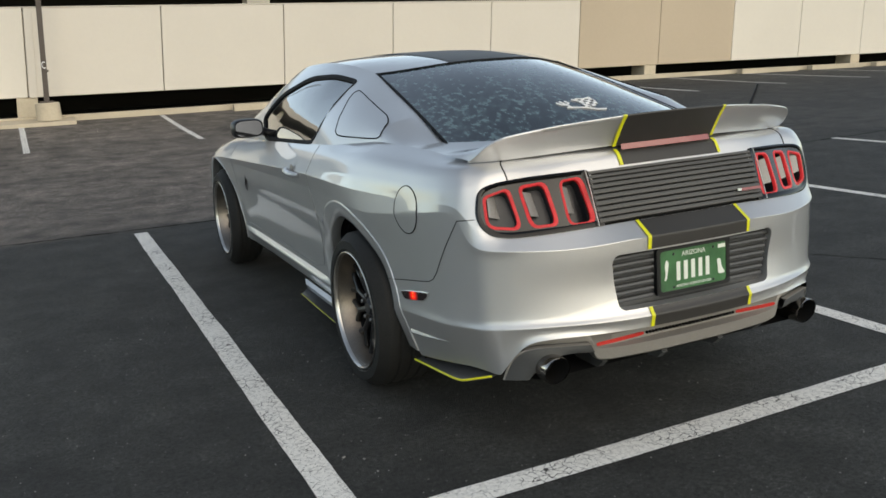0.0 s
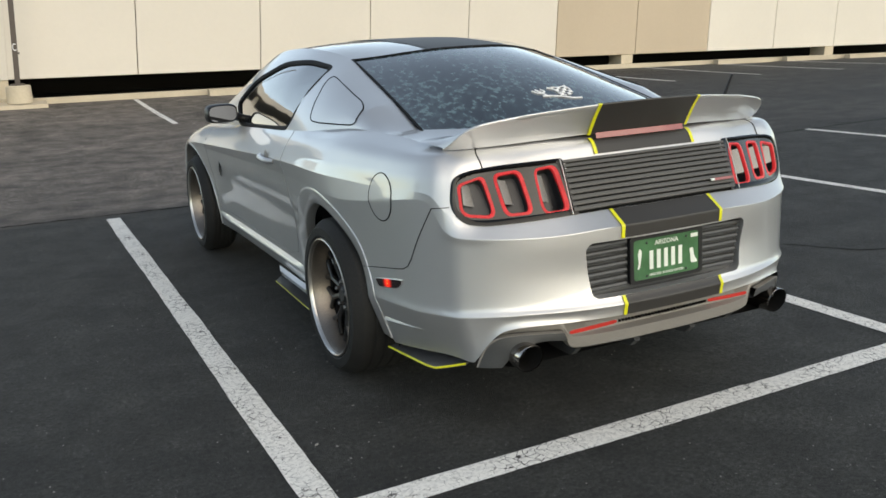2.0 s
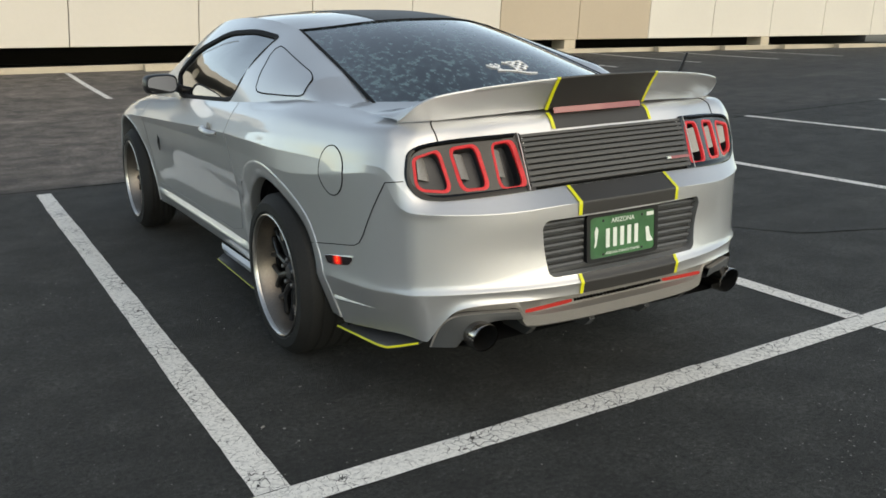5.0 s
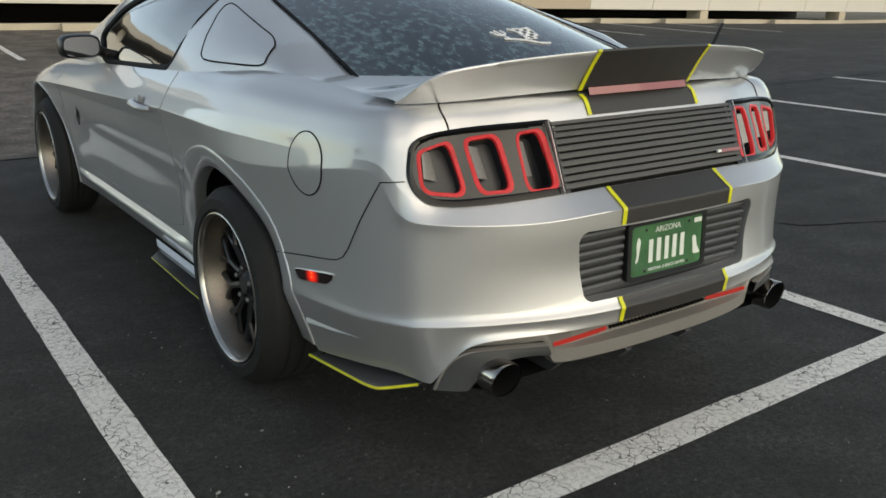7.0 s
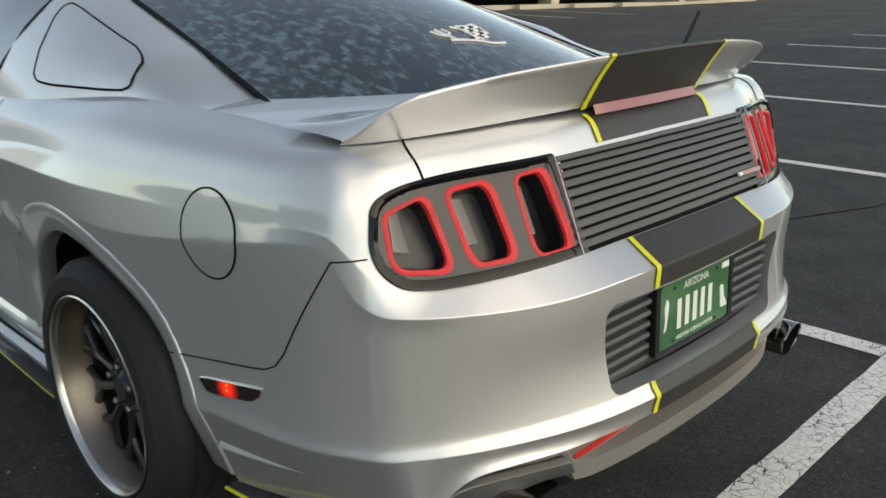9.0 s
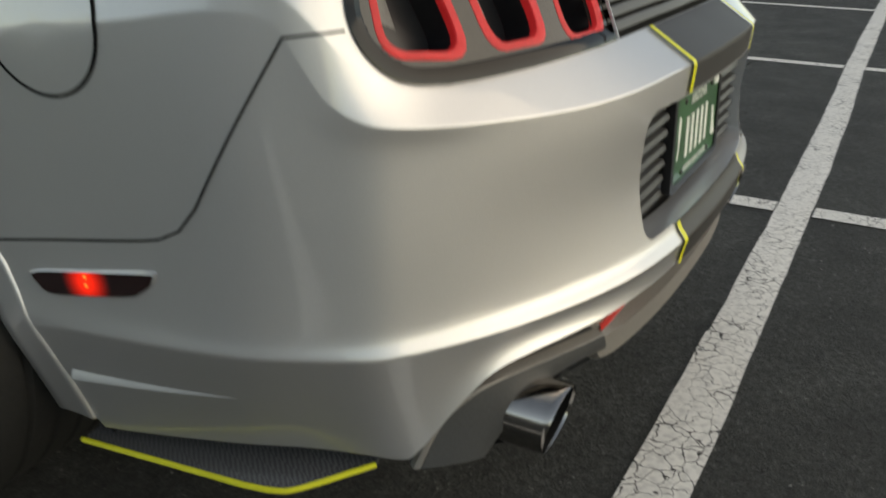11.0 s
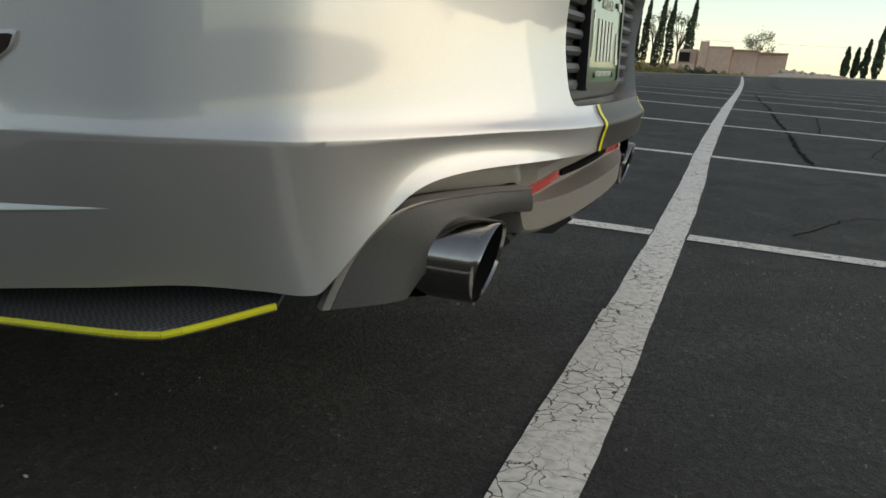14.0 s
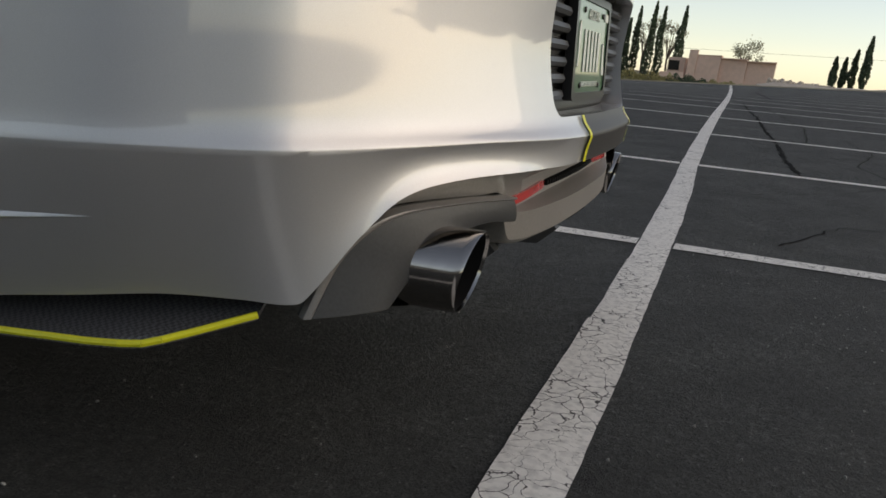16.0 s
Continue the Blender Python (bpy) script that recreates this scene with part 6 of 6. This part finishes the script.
# ---- spoiler on the deck ----
bm = bmesh.new()
rows = []


def spoiler(q):
    """Section of the ducktail at q (-1 left tip to 1 right tip): base, front foot, lip, underside."""
    a = abs(q)
    x = math.copysign(0.752 * a - 0.8 * max(a - 0.8, 0) ** 2, q)
    lip_y = keys(a, (0, -0.962), (0.3, -0.952), (0.6, -0.905), (0.7, -0.884), (0.8, -0.860), (0.88, -0.835), (0.94, -0.803), (0.98, -0.760), (1.0, -0.735))
    lip_z = keys(a, (0, 1.146), (0.3, 1.142), (0.6, 1.126), (0.7, 1.117), (0.8, 1.106), (0.88, 1.092), (0.94, 1.067), (0.98, 1.033), (1.0, 1.020))
    base_y = keys(a, (0, -0.900), (0.3, -0.888), (0.6, -0.845), (0.8, -0.792), (0.9, -0.765), (1.0, -0.731))
    base_z = keys(a, (0, 1.036), (0.3, 1.034), (0.6, 1.024), (0.8, 1.014), (0.9, 1.012), (1.0, 1.010))
    foot_y = keys(a, (0, -0.70), (0.6, -0.66), (0.8, -0.60), (0.92, -0.585), (1.0, -0.59))
    foot_z = keys(a, (0, 1.046), (0.6, 1.042), (0.85, 1.040), (1.0, 1.031))
    lip, base, foot = Vector((x, lip_y, lip_z)), Vector((x, base_y, base_z)), Vector((x + math.copysign(0.025 * smoothstep(0.8, 1.0, a), q), foot_y, foot_z))
    sec = []
    for k in range(9):
        t = k / 8
        sec.append(foot + (lip - foot) * t + Vector((0, 0, -0.022)) * 4 * t * (1 - t) * (lip_z - foot_z) / 0.1)
    sec.append(lip + Vector((0, -0.004, -0.001)))
    sec.append(lip + Vector((0, -0.005, -0.005)))
    for k in range(1, 7):
        t = k / 6
        sec.append(lip + Vector((0, -0.005, -0.005)) + (base - lip - Vector((0, -0.005, -0.005))) * t + Vector((0, 0.005, 0)) * 4 * t * (1 - t) * (lip_z - base_z) / 0.1)
    return sec


def spoiler_patch(q0, q1, n, i0, i1, lift):
    b = bmesh.new()
    rr = []
    for k in range(n + 1):
        q = q0 + (q1 - q0) * k / n
        sec = spoiler(q)[i0:i1]
        cen = sum(spoiler(q), Vector()) / len(spoiler(q))
        rr.append([p + (p - cen).normalized() * lift for p in sec])
    grid(b, rr)
    return b


spoil = part("spoiler", spoiler_patch(-1, 1, 90, 0, 17, 0), PAINT, car, "silver ducktail spoiler with a black centre", angle=55)
part("stripe", spoiler_patch(-0.284, 0.284, 30, 0, 17, 0.003), STRIPE, spoil, "satin black centre stripe")
for q0 in (-0.302, 0.284):
    part("tape", spoiler_patch(q0, q0 + 0.018, 3, 0, 17, 0.0045), TAPE, spoil, "yellow tape edging the stripe")
bm = bmesh.new()
grid(bm, [[Vector((x, spoiler(x / 0.752)[16].y + dy, spoiler(x / 0.752)[16].z + dz)) for x in [-0.198 + 0.396 * k / 20 for k in range(21)]] for dy, dz in ((0.004, 0.004), (-0.008, 0.003), (-0.015, -0.016), (-0.004, -0.020))])
part("brake_strip", bm, PINK, car, "pale red high brake light strip")

# antenna
bm = bmesh.new()
tube(bm, [(0.722, -0.535, 1.015), (0.728, -0.548, 1.05), (0.745, -0.595, 1.180)], [0.012, 0.009, 0.005], 10)
part("antenna", bm, BLACK, car, "short black whip antenna")

# ---- mirrors, handles, fender badge ----
for side in (-1, 1):
    mir = new("door_mirror")
    mir.parent = car
    mir["label"] = "black door mirror"
    mir.matrix_world = pose(side * 0.937, 1.64, 1.022, 0, 0, -6 * side)
    bm = bmesh.new()
    rows = []
    n = 24
    def ring(y, wx, hz, cz=0.0):
        return [(wx * math.copysign(abs(math.cos(a)) ** 0.55, math.cos(a)), y, cz + hz * math.copysign(abs(math.sin(a)) ** 0.6, math.sin(a))) for a in [2 * math.pi * i / n for i in range(n + 1)]]
    grid(bm, [ring(-0.045, 0.078, 0.043), ring(-0.056, 0.083, 0.048), ring(-0.045, 0.088, 0.053), ring(0.0, 0.090, 0.055), ring(0.045, 0.078, 0.048), ring(0.075, 0.05, 0.032), ring(0.085, 0.005, 0.005)])
    part("shell", bm, BLACK, mir, "black mirror shell")
    bm = bmesh.new()
    bm.faces.new([bm.verts.new(p) for p in ring(-0.050, 0.078, 0.043)[:-1]])
    part("mirror_glass", bm, MIRROR, mir, "mirror glass", smooth=False)
    bm = bmesh.new()
    tube(bm, [(-side * 0.07, 0.02, -0.02), (-side * 0.11, 0.03, -0.03), (-side * 0.15, 0.03, -0.05)], [0.03, 0.024, 0.028], 12)
    part("stalk", bm, BLACK, mir)
    hs, hv = at_yz(0.785, 0.856)
    bm = bmesh.new()
    rows = []
    hp = [(0.675, 0.0), (0.690, 0.016), (0.74, 0.028), (0.82, 0.028), (0.87, 0.012), (0.89, 0.0)]
    tube(bm, [Vector((skin(-side * at_yz(y, 0.856)[0], at_yz(y, 0.856)[1], l).x, y, 0.852 + 0.04 * (y - 0.78))) for y, l in hp], [0.010, 0.013, 0.014, 0.014, 0.013, 0.010], 12)
    handle = part("door_handle", bm, PAINT, car, "silver pull handle")
    # flat grey disc; its darker colour acts as the recess's shade
    bm = bmesh.new()
    p = skin(-side * hs, hv, 0.001)
    bmesh.ops.create_uvsphere(bm, u_segments=18, v_segments=10, radius=0.036, matrix=Matrix.Translation(p) @ Matrix.Diagonal((0.06, 1.0, 1.0, 1)))
    part("handle_cup", bm, VALANCE, handle, "grey disc with the handle recess's shade in its colour")
    bs, bv = at_yz(1.98, 0.665)
    bm = bmesh.new()
    p = skin(-side * bs, bv, 0.003)
    tube(bm, [p + Vector((0, 0.012, 0.05)), p + Vector((0, -0.008, 0.02)), p + Vector((0, 0.010, -0.01)), p + Vector((0, -0.006, -0.05))], [0.004, 0.009, 0.008, 0.003], 8)
    part("fender_badge", bm, BLACK, car, "small dark fender badge")

# ---- wheels ----
def wheel(y, radius, width, side):
    w = new("wheel")
    w.parent = car
    w["label"] = "deep-dish wheel with black mesh spokes and polished lip"
    w.matrix_world = pose(side * (0.926 - width / 2), y, radius, 0, 0, 0 if side > 0 else 180)
    o = width / 2  # outer face from the wheel's middle
    bm = bmesh.new()
    rr = 0.2535
    prof = [(-o + 0.004, rr), (-o - 0.006, rr + 0.012), (-o - 0.004, rr + 0.045), (-o + 0.012, radius - 0.022), (-o + 0.030, radius - 0.007)]
    span = 2 * o - 0.06
    x0 = -o + 0.030
    for k in range(5):
        a, b = x0 + span * k / 5, x0 + span * (k + 1) / 5
        prof += [(a + 0.006, radius - 0.003), (b - 0.010, radius - 0.001), (b - 0.008, radius - 0.010), (b - 0.001, radius - 0.010)]
    prof += [(o - 0.030, radius - 0.007), (o - 0.012, radius - 0.022), (o + 0.004, rr + 0.045), (o + 0.006, rr + 0.012), (o - 0.004, rr)]
    prof = [(-a, b) for a, b in prof]
    lathe(bm, prof, 72)
    part("tyre", bm, TYRE, w, "worn black tyre with tread grooves", angle=35)
    rim = new("rim")
    rim.parent = w
    bm = bmesh.new()
    lathe(bm, [(o - 0.004, 0.2545), (o + 0.004, 0.2535), (o + 0.006, 0.2500), (o + 0.002, 0.2455), (o - 0.010, 0.2425)], 72)
    part("lip", bm, LIP, rim, "polished outer lip")
    bm = bmesh.new()
    lathe(bm, [(o - 0.010, 0.2425), (o - 0.022, 0.2345), (o - 0.088, 0.2230)], 72)
    part("dish", bm, DISH, rim, "brushed metal dish")
    # barrel's black colour supplies the darkness seen between the spokes
    bm = bmesh.new()
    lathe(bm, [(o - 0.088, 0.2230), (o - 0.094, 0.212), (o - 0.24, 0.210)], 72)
    part("barrel", bm, SOOTSHADE, rim, "inner barrel, blackened for the shade behind the spokes")
    bm = bmesh.new()
    def at(x, r, a):
        return Vector((o - x, r * math.sin(a), r * math.cos(a)))
    for i in range(10):
        a = 2 * math.pi * i / 10
        tube(bm, [at(0.090, 0.055, a), at(0.080, 0.10, a), at(0.075, 0.145, a)], [0.017, 0.012, 0.012], 8)
        for d in (-0.19, 0.19):
            tube(bm, [at(0.075, 0.140, a), at(0.075, 0.175, a + d * 0.55), at(0.080, 0.222, a + d)], [0.011, 0.010, 0.013], 8)
    part("spokes", bm, SPOKE, rim, "black split spokes")
    bm = bmesh.new()
    lathe(bm, [(o - 0.13, 0.085), (o - 0.085, 0.080), (o - 0.072, 0.068), (o - 0.078, 0.045), (o - 0.066, 0.034), (o - 0.060, 0.028), (o - 0.060, 0.001)], 40)
    part("hub", bm, SPOKE, rim, "black hub and cap")
    for i in range(5):
        bm = bmesh.new()
        a = 2 * math.pi * i / 5
        lathe(bm, [(o - 0.082, 0.010), (o - 0.058, 0.010), (o - 0.054, 0.007), (o - 0.054, 0.001)], 6)
        bmesh.ops.translate(bm, verts=bm.verts, vec=(0, 0.057 * math.sin(a), 0.057 * math.cos(a)))
        part("lug_nut", bm, STEEL, rim, smooth=False)
    bm = bmesh.new()
    lathe(bm, [(o - 0.16, 0.06), (o - 0.16, 0.165), (o - 0.185, 0.165), (o - 0.185, 0.06)], 48)
    part("brake_disc", bm, STEEL, w, "steel brake disc", angle=30)
    bm = bmesh.new()
    box(bm, (o - 0.21, -0.08, 0.09), (o - 0.135, 0.08, 0.19), 0.02)
    part("caliper", bm, BLACK, w)
    return w


for y in (0.0, 2.72):
    for side in (-1, 1):
        wheel(y, 0.336, 0.31 if y < 1 else 0.205, side)
